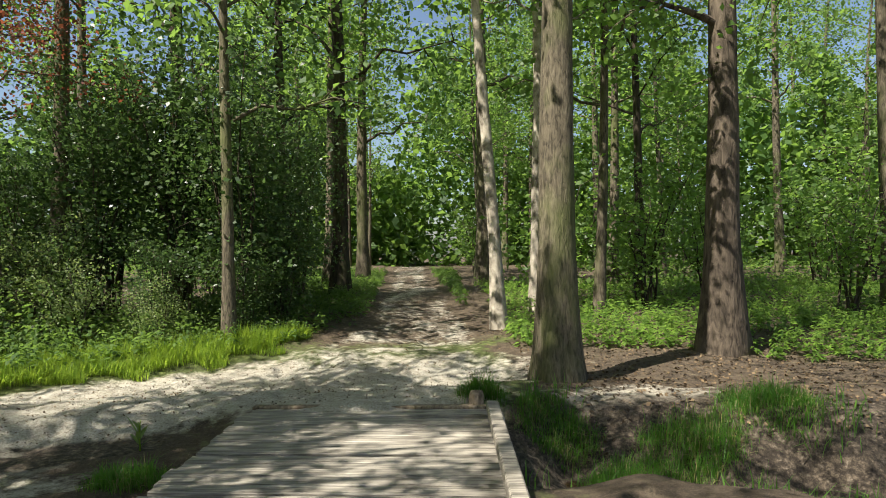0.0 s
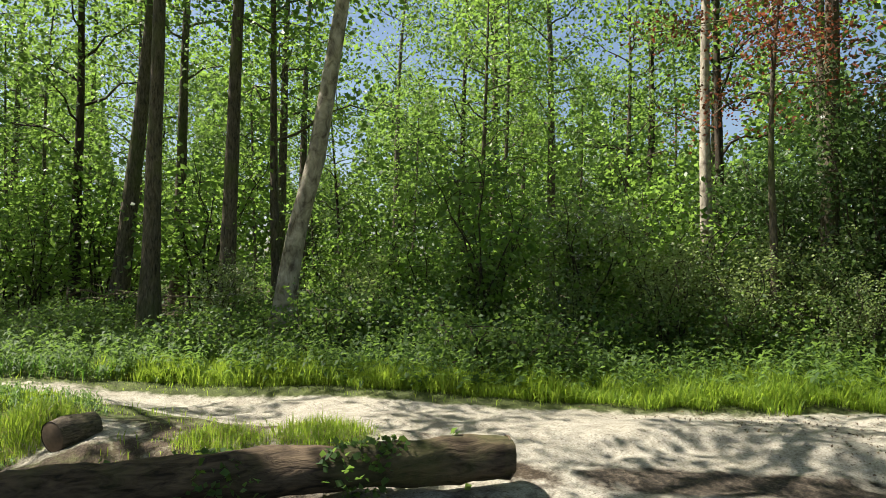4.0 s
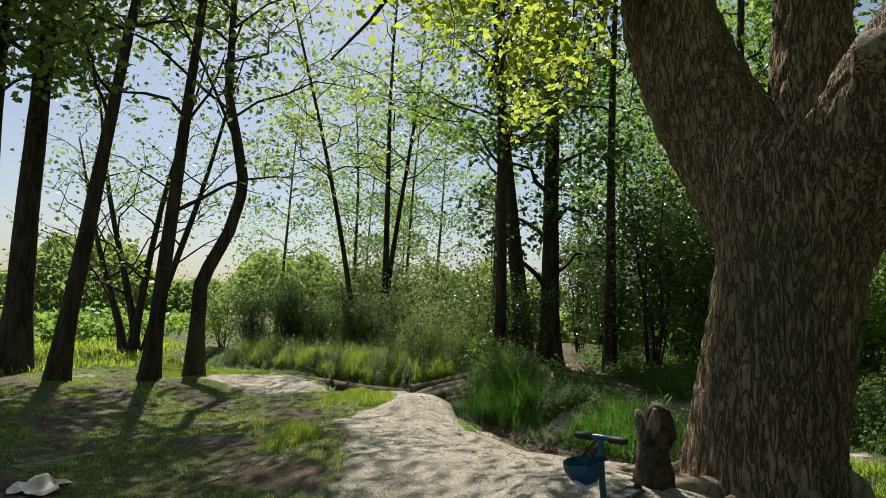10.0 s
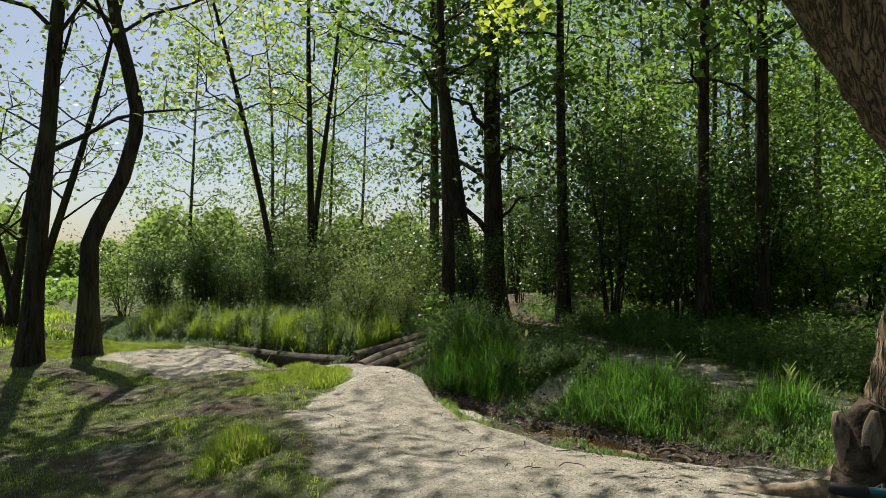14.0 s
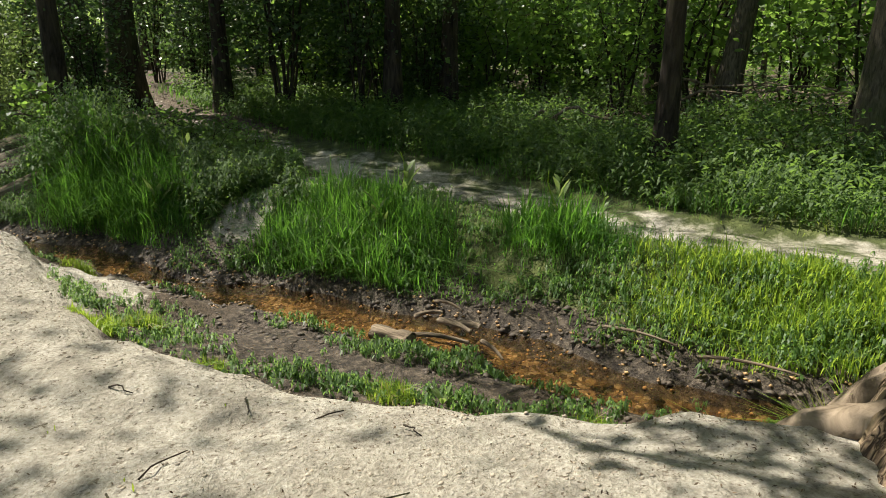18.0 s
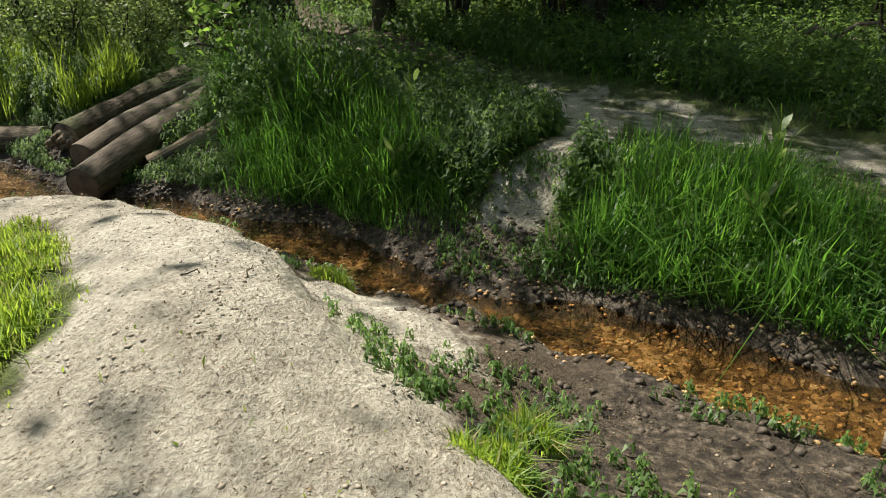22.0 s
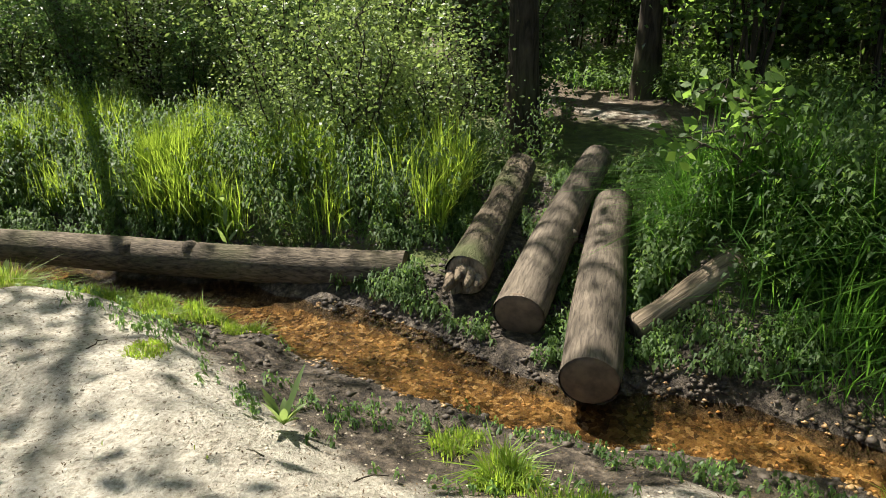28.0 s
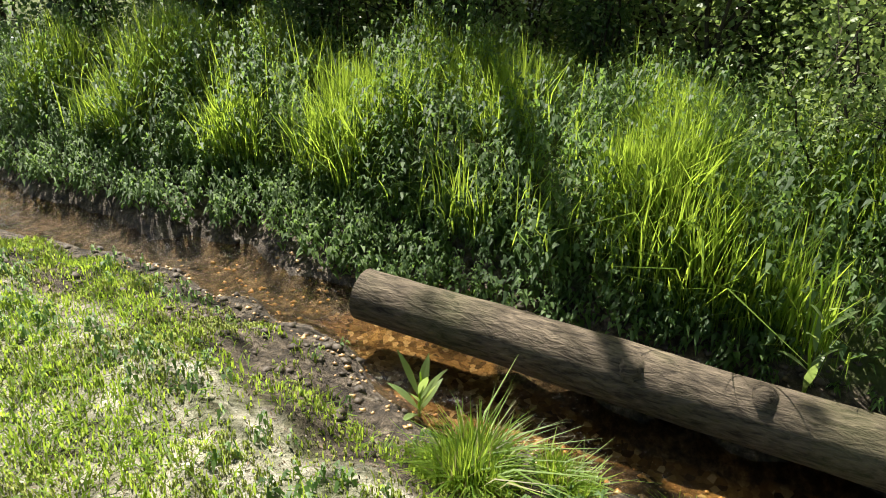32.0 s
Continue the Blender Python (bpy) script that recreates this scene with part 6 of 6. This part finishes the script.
for i, (a, b, r) in enumerate([((-10.5, -2.95, -0.17), (-10.12, -2.42, -0.12), 0.022), ((-10.66, -2.72, -0.16), (-10.2, -2.5, -0.1), 0.028), ((-10.75, -2.86, -0.16), (-10.62, -2.6, -0.08), 0.022), ((-10.55, -2.66, -0.15), (-10.3, -2.44, -0.08), 0.035), ((-10.25, -2.55, -0.13), (-9.98, -2.42, -0.2), 0.018), ((-10.9, -2.7, -0.12), (-10.5, -2.5, -0.08), 0.015),
                                 ((-10.2, -1.85, -0.06), (-9.75, -1.55, -0.02), 0.013), ((-9.7, -1.5, -0.05), (-9.3, -1.15, 0.0), 0.012), ((-10.4, -3.0, -0.18), (-10.2, -2.85, -0.17), 0.02)]):
    log_thing("stick", np.add(a, (-0.12, -0.02, -0.05)), np.add(a, (-0.12, -0.02, -0.05)) + np.subtract(b, a) * (0.62 if i < 6 else 0.9), r * 0.8, "bare weathered stick lying across the stream", OLD_LOG, OLD_WOOD, 0.12, 0.4, 30 + i, 0.02, 0, "stick")

# twigs strewn on the sand
g = np.random.default_rng(77)
for i in range(46):
    x, y = (g.uniform(-15, -12.2), g.uniform(-10.2, -7.6)) if i < 22 else (g.uniform(-11.2, -8.2), g.uniform(-6.2, -3.2))
    hh, _, dd, ss, _ = terrain(np.array([x]), np.array([y]))
    if ss[0] > 0 or dd[0] < 0.8:
        continue
    a, l = g.uniform(0, 6.28), g.uniform(0.03, 0.09)
    t = Tubes()
    t.add(bent((-l * math.cos(a), -l * math.sin(a), 0.006), (l * math.cos(a), l * math.sin(a), 0.008), 5, 0.008, g, 0.006), np.linspace(0.0035, 0.002, 5), 5)
    tw = new("twig", t.mesh("twig", DARK_BARK))
    tw.location = (x, y, hh[0])
    tagged(tw, "thin dark twig lying on the pale sand", "twig", "twigs on the sand")

# fallen branches on the woodland floor
for i, (a, b) in enumerate([((-18.6, 2.6, 0.75), (-15.6, 4.0, 0.85)), ((-18.0, 2.2, 0.5), (-15.4, 3.4, 0.95)), ((-16.8, -0.2, 0.35), (-15.6, 0.6, 0.5)), ((-16.6, 3.4, 0.8), (-13.2, 4.6, 0.7))]):
    ob = thing("fallen_branch", a, "pale bare branch fallen among the undergrowth", "branch", "fallen branches")
    t = Tubes()
    t.add(bent((0, 0, 0), np.subtract(b, a), 9, 0.12, g, 0.05), np.linspace(0.03, 0.01, 9), 6)
    part("stem", t.mesh("stem", OLD_WOOD), None, ob)
    for k in range(3):
        t = Tubes()
        s = np.subtract(b, a) * (0.3 + 0.2 * k)
        t.add(bent(s, s + g.normal(0, 0.35, 3), 5, 0.05, g, 0.03), np.linspace(0.012, 0.004, 5), 4)
        part("twig", t.mesh("twig", OLD_WOOD), None, ob)


# ---- footbridge ----
def box_bm(sx, sy, sz, bevel=0.006):
    bm = bmesh.new()
    bmesh.ops.create_cube(bm, size=1)
    bmesh.ops.scale(bm, vec=(sx, sy, sz), verts=bm.verts)
    bmesh.ops.bevel(bm, geom=bm.edges[:], offset=bevel, segments=1, affect="EDGES")
    return bm


def box_mesh(name, size, mat, bevel=0.006):
    bm = box_bm(*size, bevel)
    me = bpy.data.meshes.new(name)
    bm.to_mesh(me)
    bm.free()
    me.materials.append(mat)
    return me


bridge = thing("footbridge", (-0.7, 3.6, 0.07), "weathered grey plank footbridge with a low kerb rail", "footbridge", turn=-1.5)
g = np.random.default_rng(5)
plank_meshes = []
for k in range(5):
    bm = box_bm(2.06 + 0.02 * k, 0.142, 0.042, 0.007)
    for v in bm.verts:
        v.co.z += 0.004 * math.sin(v.co.x * 3 + k * 2)
        v.co.y += 0.004 * math.sin(v.co.x * 2.2 + k)
    me = bpy.data.meshes.new("plank")
    bm.to_mesh(me)
    bm.free()
    me.materials.append(PLANK)
    plank_meshes.append(me)
for k in range(33):
    p = part("plank", plank_meshes[int(g.integers(5))], None, bridge)
    y = -2.5 + 0.152 * k
    p.matrix_basis = pose(g.normal(0, 0.015), y + (0.05 if k > 23 else 0), 0.03 + g.normal(0, 0.004), g.normal(0, 0.6), g.normal(0, 0.3), g.normal(0, 0.35))
for x in (-0.8, 0.0, 0.8):
    b = part("beam", box_mesh("beam", (0.14, 5.0, 0.16), OLD_WOOD), None, bridge)
    b.location = (x, -0.05, -0.085)
kerb = part("kerb_rail", box_mesh("kerb_rail", (0.1, 4.5, 0.09), PLANK, 0.01), None, bridge, "squared grey timber kerb")
kerb.matrix_basis = pose(1.08, -0.1, 0.145, 0, 0, 1.0)
for y in (-2.0, -1.0, 0.0, 1.0, 2.0):
    b = part("kerb_block", box_mesh("kerb_block", (0.1, 0.22, 0.05), PLANK), None, bridge)
    b.location = (1.08, y, 0.076)
sill = part("end_board", box_mesh("end_board", (2.1, 0.09, 0.13), OLD_WOOD, 0.01), None, bridge)
sill.location = (0, 2.5, 0.01)
post = thing("post", ground_at(0.28, 6.15), "short rotten timber post at the bridge's end", "post")
t = Tubes()
t.add([(0, 0, -0.1), (0.005, 0, 0.1), (0.01, 0, 0.2), (0.012, 0.01, 0.24)], [0.07, 0.07, 0.066, 0.05], 10, 0.08, 3)
part("stump", t.mesh("stump", OLD_WOOD), None, post)

# ---- oak's things ----
roots = []
for i, (az, l, r) in enumerate([(-150, 1.1, 0.16), (-115, 1.0, 0.15), (-75, 0.9, 0.14), (-40, 1.0, 0.15), (0, 0.8, 0.13), (60, 0.8, 0.13), (170, 0.9, 0.14), (-132, 0.7, 0.1), (-95, 1.2, 0.12), (-20, 0.7, 0.1), (-165, 0.6, 0.11)]):
    a = radians(az)
    t = Tubes()
    pts = []
    for s in np.linspace(0, 1, 14):
        q = (0.3 + l * s) * np.array([math.cos(a + 0.3 * s * (-1) ** i), math.sin(a + 0.3 * s * (-1) ** i)])
        pts.append((q[0], q[1], height(-8.0 + q[0], -1.3 + q[1]) - height(-8.0, -1.3) + 0.16 * (1 - s) ** 2 - 0.09 * s + 0.025 * math.sin(9 * s + i)))
    t.add(pts, np.linspace(r * 0.85, 0.025, 14), 12, 0.16, i)
    part("root", t.mesh("root", ROOT_BARK), None, oak, "pale sandy root")
stump = thing("tree_stump", ground_at(-7.3, -2.12), "small gnarled weathered stump beside the oak", "stump")
t = Tubes()
t.add([(0, 0, -0.1), (0.0, 0, 0.05), (0.02, 0.0, 0.2), (0.0, 0.03, 0.3), (-0.03, 0.02, 0.4), (-0.02, 0.05, 0.47)], [0.15, 0.12, 0.09, 0.095, 0.085, 0.045], 20, 0.2, 8)
part("trunk", t.mesh("trunk", PEELING_BARK), None, stump)
for k, (dx, dy, h1) in enumerate([(0.07, 0.02, 0.46), (-0.075, 0.03, 0.4), (0.02, -0.075, 0.44)]):
    t = Tubes()
    t.add([(dx * 0.5, dy * 0.5, 0.25), (dx, dy, 0.38), (dx * 1.2, dy * 1.2, h1)], [0.055, 0.042, 0.015], 8, 0.25, 20 + k)
    part("splinter", t.mesh("splinter", OLD_WOOD), None, stump)

ROPE = plain("grey_rope", (0.3, 0.28, 0.22), 0.9, 0, 0.3, 200)
BLUE_ROPE = plain("blue_rope", (0.05, 0.17, 0.22), 0.8, 0, 0.3, 200)
swing = thing("rope_swing", (-7.14, -0.64, 0.95), "rope swing with a crooked log hung from the oak", "swing")
t = Tubes()
t.add(bent((0.03, 0.06, 1.9), (0.02, 0.03, 0.05), 10, 0, g, 0.004), np.full(10, 0.011), 6)
rope = part("rope", t.mesh("rope", ROPE), None, swing)
for z in (0.32, 0.95, 1.3):
    t = Tubes()
    t.add([(0.024, 0.045, z - 0.025), (0.028, 0.045, z), (0.024, 0.045, z + 0.025)], [0.012, 0.022, 0.012], 8, caps=(True, True))
    part("knot", t.mesh("knot", ROPE), None, rope)
t = Tubes()
t.add([(0.05, 0.1, 2.05), (0.05, 0.1, 1.7), (0.04, 0.08, 1.35)], [0.012, 0.014, 0.011], 8)
part("blue_rope", t.mesh("blue_rope", BLUE_ROPE), None, swing, "blue rope knotted above")
ring = Tubes()
aa = np.linspace(0, 2 * np.pi, 26)
ax = unit(np.array([0.32, 0.38, 0.46]))
e1 = unit(np.cross(ax, [0, 0, 1.0]))
e2 = np.cross(ax, e1)
ring.add(np.array([-0.02, 0.06, 2.12]) + 0.29 * (np.cos(aa)[:, None] * e1 + np.sin(aa)[:, None] * e2), np.full(26, 0.012), 6)
part("rope_loop", ring.mesh("rope_loop", ROPE), None, swing)
t = Tubes()
t.add([(-0.02, -0.03, 0.3), (-0.01, -0.03, 0.18), (-0.04, -0.03, 0.0), (0.0, -0.01, -0.15), (0.05, 0.02, -0.35), (0.07, 0.05, -0.6), (0.1, 0.07, -0.74)], [0.04, 0.055, 0.065, 0.07, 0.06, 0.065, 0.055], 12, 0.1, 6)
part("seat_log", t.mesh("seat_log", OLD_WOOD), None, swing, "crooked brown log tied upright")

# ---- scooter and helmet ----
TEAL = plain("teal_paint", (0.015, 0.09, 0.12), 0.35, 0.3, 0.15, 30)
RUBBER = plain("black_rubber", (0.015, 0.015, 0.017), 0.7, 0, 0.2, 60)
HELMET_BLUE = plain("blue_helmet_shell", (0.03, 0.07, 0.24), 0.3, 0, 0.2, 12)
HELMET_TEAL = plain("teal_helmet_rim", (0.02, 0.13, 0.18), 0.35, 0, 0.3, 15)
HELMET_PALE = plain("pale_helmet_pattern", (0.5, 0.55, 0.7), 0.4, 0, 0.2, 15)
sx, sy = -6.5, -2.25
sz = height(sx, sy)
scooter = thing("kick_scooter", (sx, sy, sz), "child's teal kick scooter with a black handlebar", "scooter", turn=-12)
bar = 0.84 - sz
t = Tubes()
t.add([(0, 0, 0.1), (0.03, 0, 0.5 * bar), (0.06, 0, bar)], [0.019, 0.017, 0.015], 12)
part("stem", t.mesh("stem", TEAL), None, scooter)
t = Tubes()
t.add([(0.045, 0, 0.74 * bar), (0.048, 0, 0.8 * bar)], [0.024, 0.024], 12, caps=(True, True))
part("clamp", t.mesh("clamp", RUBBER), None, scooter, "black height clamp")
t = Tubes()
t.add([(0.06, -0.13, bar), (0.06, 0, bar + 0.005), (0.06, 0.13, bar)], [0.012, 0.014, 0.012], 10)
part("handlebar", t.mesh("handlebar", TEAL), None, scooter)
for s in (-1, 1):
    t = Tubes()
    t.add([(0.06, s * 0.045, bar), (0.06, s * 0.05, bar), (0.06, s * 0.135, bar), (0.06, s * 0.145, bar)], [0.014, 0.019, 0.018, 0.014], 12, caps=(True, True))
    part("grip", t.mesh("grip", RUBBER), None, scooter)
part("deck", box_mesh("deck", (0.4, 0.11, 0.025), RUBBER, 0.01), None, scooter).location = (-0.25, 0, 0.085)
for x in (0.02, -0.46):
    t = Tubes()
    t.add([(x, -0.016, 0.06), (x, -0.01, 0.06), (x, 0.01, 0.06), (x, 0.016, 0.06)], [0.045, 0.06, 0.06, 0.045], 18, caps=(True, True))
    w = part("wheel", t.mesh("wheel", RUBBER), None, scooter)
    t = Tubes()
    t.add([(x, -0.02, 0.06), (x, 0.02, 0.06)], [0.024, 0.024], 12, caps=(True, True))
    part("hub", t.mesh("hub", TEAL), None, w, "teal wheel hub")
hx, hy, hz = sx + 0.02, sy - 0.11, sz + bar - 0.15
helmet = thing("helmet", (hx, hy, hz), "child's blue cycle helmet hanging from the handlebar", "helmet", turn=25)


def shell(name, rx, ry, rz, z0, z1, mat, tilt=8.0, thick=0.012):
    """A band of a helmet's dome, open below."""
    bm = bmesh.new()
    rings = []
    for k in range(7):
        a = z0 + (z1 - z0) * k / 6
        rings.append([bm.verts.new((rx * math.cos(a) * math.cos(b), ry * math.cos(a) * math.sin(b), rz * math.sin(a))) for b in np.linspace(0, 2 * math.pi, 24, endpoint=False)])
    for r0, r1 in zip(rings, rings[1:]):
        for i in range(24):
            bm.faces.new((r0[i], r0[(i + 1) % 24], r1[(i + 1) % 24], r1[i]))
    bmesh.ops.solidify(bm, geom=bm.faces[:], thickness=thick)
    bmesh.ops.rotate(bm, matrix=Euler((radians(180 + tilt), 0, 0)).to_matrix(), verts=bm.verts)
    return bm


part("shell", shell("shell", 0.125, 0.1, 0.11, 0.25, 1.5, HELMET_BLUE), HELMET_BLUE, helmet)
part("rim", shell("rim", 0.13, 0.105, 0.11, -0.15, 0.27, HELMET_TEAL), HELMET_TEAL, helmet, "teal rim band")
for k in range(4):
    t = Tubes()
    a = -0.9 + 0.6 * k
    t.add([(0.1 * math.sin(a), -0.06, -0.02 - 0.05), (0.12 * math.sin(a), 0.0, -0.1), (0.1 * math.sin(a), 0.06, -0.075)], [0.008, 0.012, 0.008], 6)
    part("vent", t.mesh("vent", HELMET_PALE), None, helmet)
t = Tubes()
t.add([(-0.09, 0, 0.0), (-0.05, 0.05, 0.09), (0.02, 0.1, 0.16), (0.07, 0.05, 0.09), (0.09, 0, 0.0)], np.full(5, 0.006), 5)
part("strap", t.mesh("strap", RUBBER), None, helmet)

# pale crumpled cloth on the turf
CLOTH = plain("pale_cloth", (0.5, 0.47, 0.42), 0.9, 0, 0.2, 9, 0.01)
n = 26
u, v = np.meshgrid(np.linspace(-1, 1, n), np.linspace(-1, 1, n), indexing="ij")
r = np.clip(1 - (np.abs(u) ** 3 + np.abs(v) ** 3) * 0.5, 0, 1)
z = 0.09 * r * (0.7 + 0.3 * np.sin(5 * u + 2 * np.sin(4 * v)) + 0.3 * np.sin(7 * v + 3 * u)) * (1 - 0.8 * np.clip(np.hypot(u, v) - 0.4, 0, 1)) + 0.01
i3, j3 = np.meshgrid(np.arange(n - 1), np.arange(n - 1), indexing="ij")
cq = np.stack([i3 * n + j3, (i3 + 1) * n + j3, (i3 + 1) * n + j3 + 1, i3 * n + j3 + 1], -1).reshape(-1, 4)
cloth = new("cloth", mesh_from("cloth", np.stack([0.2 * u * (1 + 0.2 * np.sin(3 * v)), 0.16 * v * (1 + 0.2 * np.sin(4 * u)), z], -1), cq, CLOTH, True))
cloth.matrix_basis = pose(*ground_at(-6.55, -6.7), 0, 0, 30)
tagged(cloth, "crumpled pale cloth lying on the shaded turf", "cloth")


# ---- plants that stand singly ----
def big_leaf(bm, base, out, up, size, width, droop=0.35):
    """One large bent leaf with a midrib fold."""
    base, out = Vector(base), Vector(out).normalized()
    side = out.cross(Vector((0, 0, 1))).normalized()
    rows = []
    for k, w in zip(np.linspace(0, 1, 6), (0.1, 0.7, 1.0, 0.9, 0.55, 0.05)):
        c = base + out * size * k * 0.85 + Vector((0, 0, size * (up * k - droop * k * k)))
        rows.append([bm.verts.new(c - side * width * w + Vector((0, 0, 0.15 * width * w))), bm.verts.new(c), bm.verts.new(c + side * width * w + Vector((0, 0, 0.15 * width * w)))])
    for a, b in zip(rows, rows[1:]):
        for i in range(2):
            bm.faces.new((a[i], a[i + 1], b[i + 1], b[i]))


def dock_plant(x, y, tall, leaves, size, seed, label="dock plant with long pale-green leaves", mat=None, name="dock_plant"):
    g = np.random.default_rng(seed)
    ob = thing(name, ground_at(x, y), label, "plant", "broad-leaved plants")
    if tall > 0.15:
        t = Tubes()
        t.add(bent((0, 0, -0.03), (g.normal(0, 0.05), g.normal(0, 0.05), tall), 6, 0, g, 0.01), np.linspace(0.008, 0.003, 6), 5)
        part("stalk", t.mesh("stalk", GRASS), None, ob)
    for k in range(leaves):
        bm = bmesh.new()
        a = k * 2.4 + g.uniform(-0.3, 0.3)
        z = 0.02 + max(0, tall - 0.1) * k / leaves
        big_leaf(bm, (0, 0, z), (math.cos(a), math.sin(a), 0), g.uniform(0.8, 1.9), size * g.uniform(0.6, 1.1) * (1 - 0.4 * k / leaves), size * 0.11)
        part("leaf", bm, mat or LEAF_PALE, ob)


for i, (x, y, h, nl, s) in enumerate([(-13.28, -4.85, 0.32, 9, 0.24), (-13.45, -8.55, 0.1, 12, 0.14), (-15.55, -10.8, 0.22, 10, 0.17), (-11.62, -1.68, 0.5, 13, 0.17), (-11.75, -1.25, 0.4, 10, 0.13), (-9.1, -2.75, 0.1, 9, 0.1), (-9.35, -3.0, 0.08, 8, 0.09), (-12.0, -3.0, 0.45, 8, 0.22), (-12.5, -2.7, 0.45, 8, 0.22), (-9.0, -0.9, 0.4, 9, 0.16), (-2.35, 5.35, 0.25, 8, 0.16), (-15.9, -9.4, 0.5, 9, 0.15), (-14.2, -4.7, 0.5, 9, 0.2)]):
    dock_plant(x, y, h, nl, s, 500 + i)
sap = plant_tree(tree_parts(480, height=0.85, r0=0.01, bark_mat=GREY_BARK, leaf_mat=LEAF_BRIGHT, lean=(0.1, -0.1), bare=0.35, reach=0.42, limbs=9, twigs=2, per=6, leaf=0.048, cluster=0.07, up=0.3, curve=0.03, sides=6), ground_at(-15.1, -6.15, 0.0), "bright young maple sapling beside the logs", "sapling", name="sapling")


def tuft(x, y, r, tall, n, seed, wide=0.003, dry=0.12, label="bright green tuft of grass on the sand"):
    g = np.random.default_rng(seed)
    a, q = g.uniform(0, 6.28, n), np.sqrt(g.uniform(0, 1, n)) * r * g.uniform(0.7, 1.1, n)
    px, py = x + q * np.cos(a), y + q * np.sin(a) * 0.8
    pz = terrain(px, py)[0]
    ob = thing("grass_tuft", (x, y, height(x, y)), label, "grass tuft", "grass tufts")
    p = np.stack([px - x, py - y, pz - height(x, y)], 1)
    k = g.uniform(0, 1, n) > dry
    b = blades(p, g, tall * (1.1 - 0.6 * q / r) * (0.8 + 0.3 * ripple(px, py, 0.3, 1)), wide, 0.85)
    # tufts by the ditch get blades darkened in place of its shade
    part("blade_clump", leaf_mesh("blade_clump", b[k], GRASS_SHADED if x > -3 else GRASS), None, ob)["kind"] = "stuff"
    part("dry_clump", leaf_mesh("dry_clump", b[~k], GRASS_DRY), None, ob, "dry straw-coloured blades")["kind"] = "stuff"


for i, (x, y, r, h, n) in enumerate([(-11.75, -6.9, 0.28, 0.12, 1800), (-11.45, -6.45, 0.3, 0.11, 1900), (-10.95, -6.25, 0.26, 0.2, 1100), (-11.2, -6.85, 0.4, 0.08, 2000), (-10.36, -4.6, 0.16, 0.13, 520), (-10.62, -4.45, 0.14, 0.17, 420), (-9.8, -4.0, 0.11, 0.11, 300), (-9.5, -3.2, 0.15, 0.12, 500), (-9.0, -2.45, 0.2, 0.1, 600), (-8.85, -2.0, 0.12, 0.18, 400), (-15.1, -10.5, 0.18, 0.26, 1500), (-15.25, -10.2, 0.13, 0.18, 800), (-15.15, -9.85, 0.16, 0.12, 900), (-8.7, -1.6, 0.2, 0.32, 900), (-8.35, -5.6, 0.33, 0.2, 1600), (-8.7, -5.85, 0.25, 0.12, 900), (-11.3, -6.42, 0.25, 0.11, 900), (-10.6, -6.8, 0.4, 0.06, 1000), (-11.75, -6.62, 0.25, 0.07, 900), (-15.0, -9.3, 0.2, 0.13, 1500), (-14.8, -9.02, 0.17, 0.12, 1100), (-15.1, -9.62, 0.14, 0.12, 800), (-14.85, -9.78, 0.18, 0.1, 900), (-15.1, -10.55, 0.17, 0.15, 1000), (-14.76, -9.5, 0.18, 0.12, 1000), (-13.5, -7.9, 0.14, 0.12, 400), (-12.75, -7.6, 0.2, 0.13, 600), (-12.3, -7.3, 0.25, 0.1, 700), (-12.05, -5.2, 0.14, 0.13, 450), (-13.15, -7.75, 0.15, 0.15, 600), (-13.0, -6.4, 0.13, 0.14, 300), (-13.9, -9.2, 0.12, 0.05, 300), (1.0, 6.2, 0.42, 0.24, 1300), (2.1, 5.9, 0.5, 0.3, 1500), (2.9, 6.2, 0.5, 0.28, 1500), (1.5, 5.6, 0.4, 0.3, 1200), (0.35, 6.4, 0.25, 0.3, 700), (-2.1, 4.6, 0.3, 0.22, 800), (-8.0, 0.75, 0.5, 0.3, 1800), (-6.5, 1.9, 0.45, 0.18, 1400), (-6.2, 2.6, 0.5, 0.22, 1400)]):
    tuft(x, y, r, h, int(n * 1.5), 700 + i)
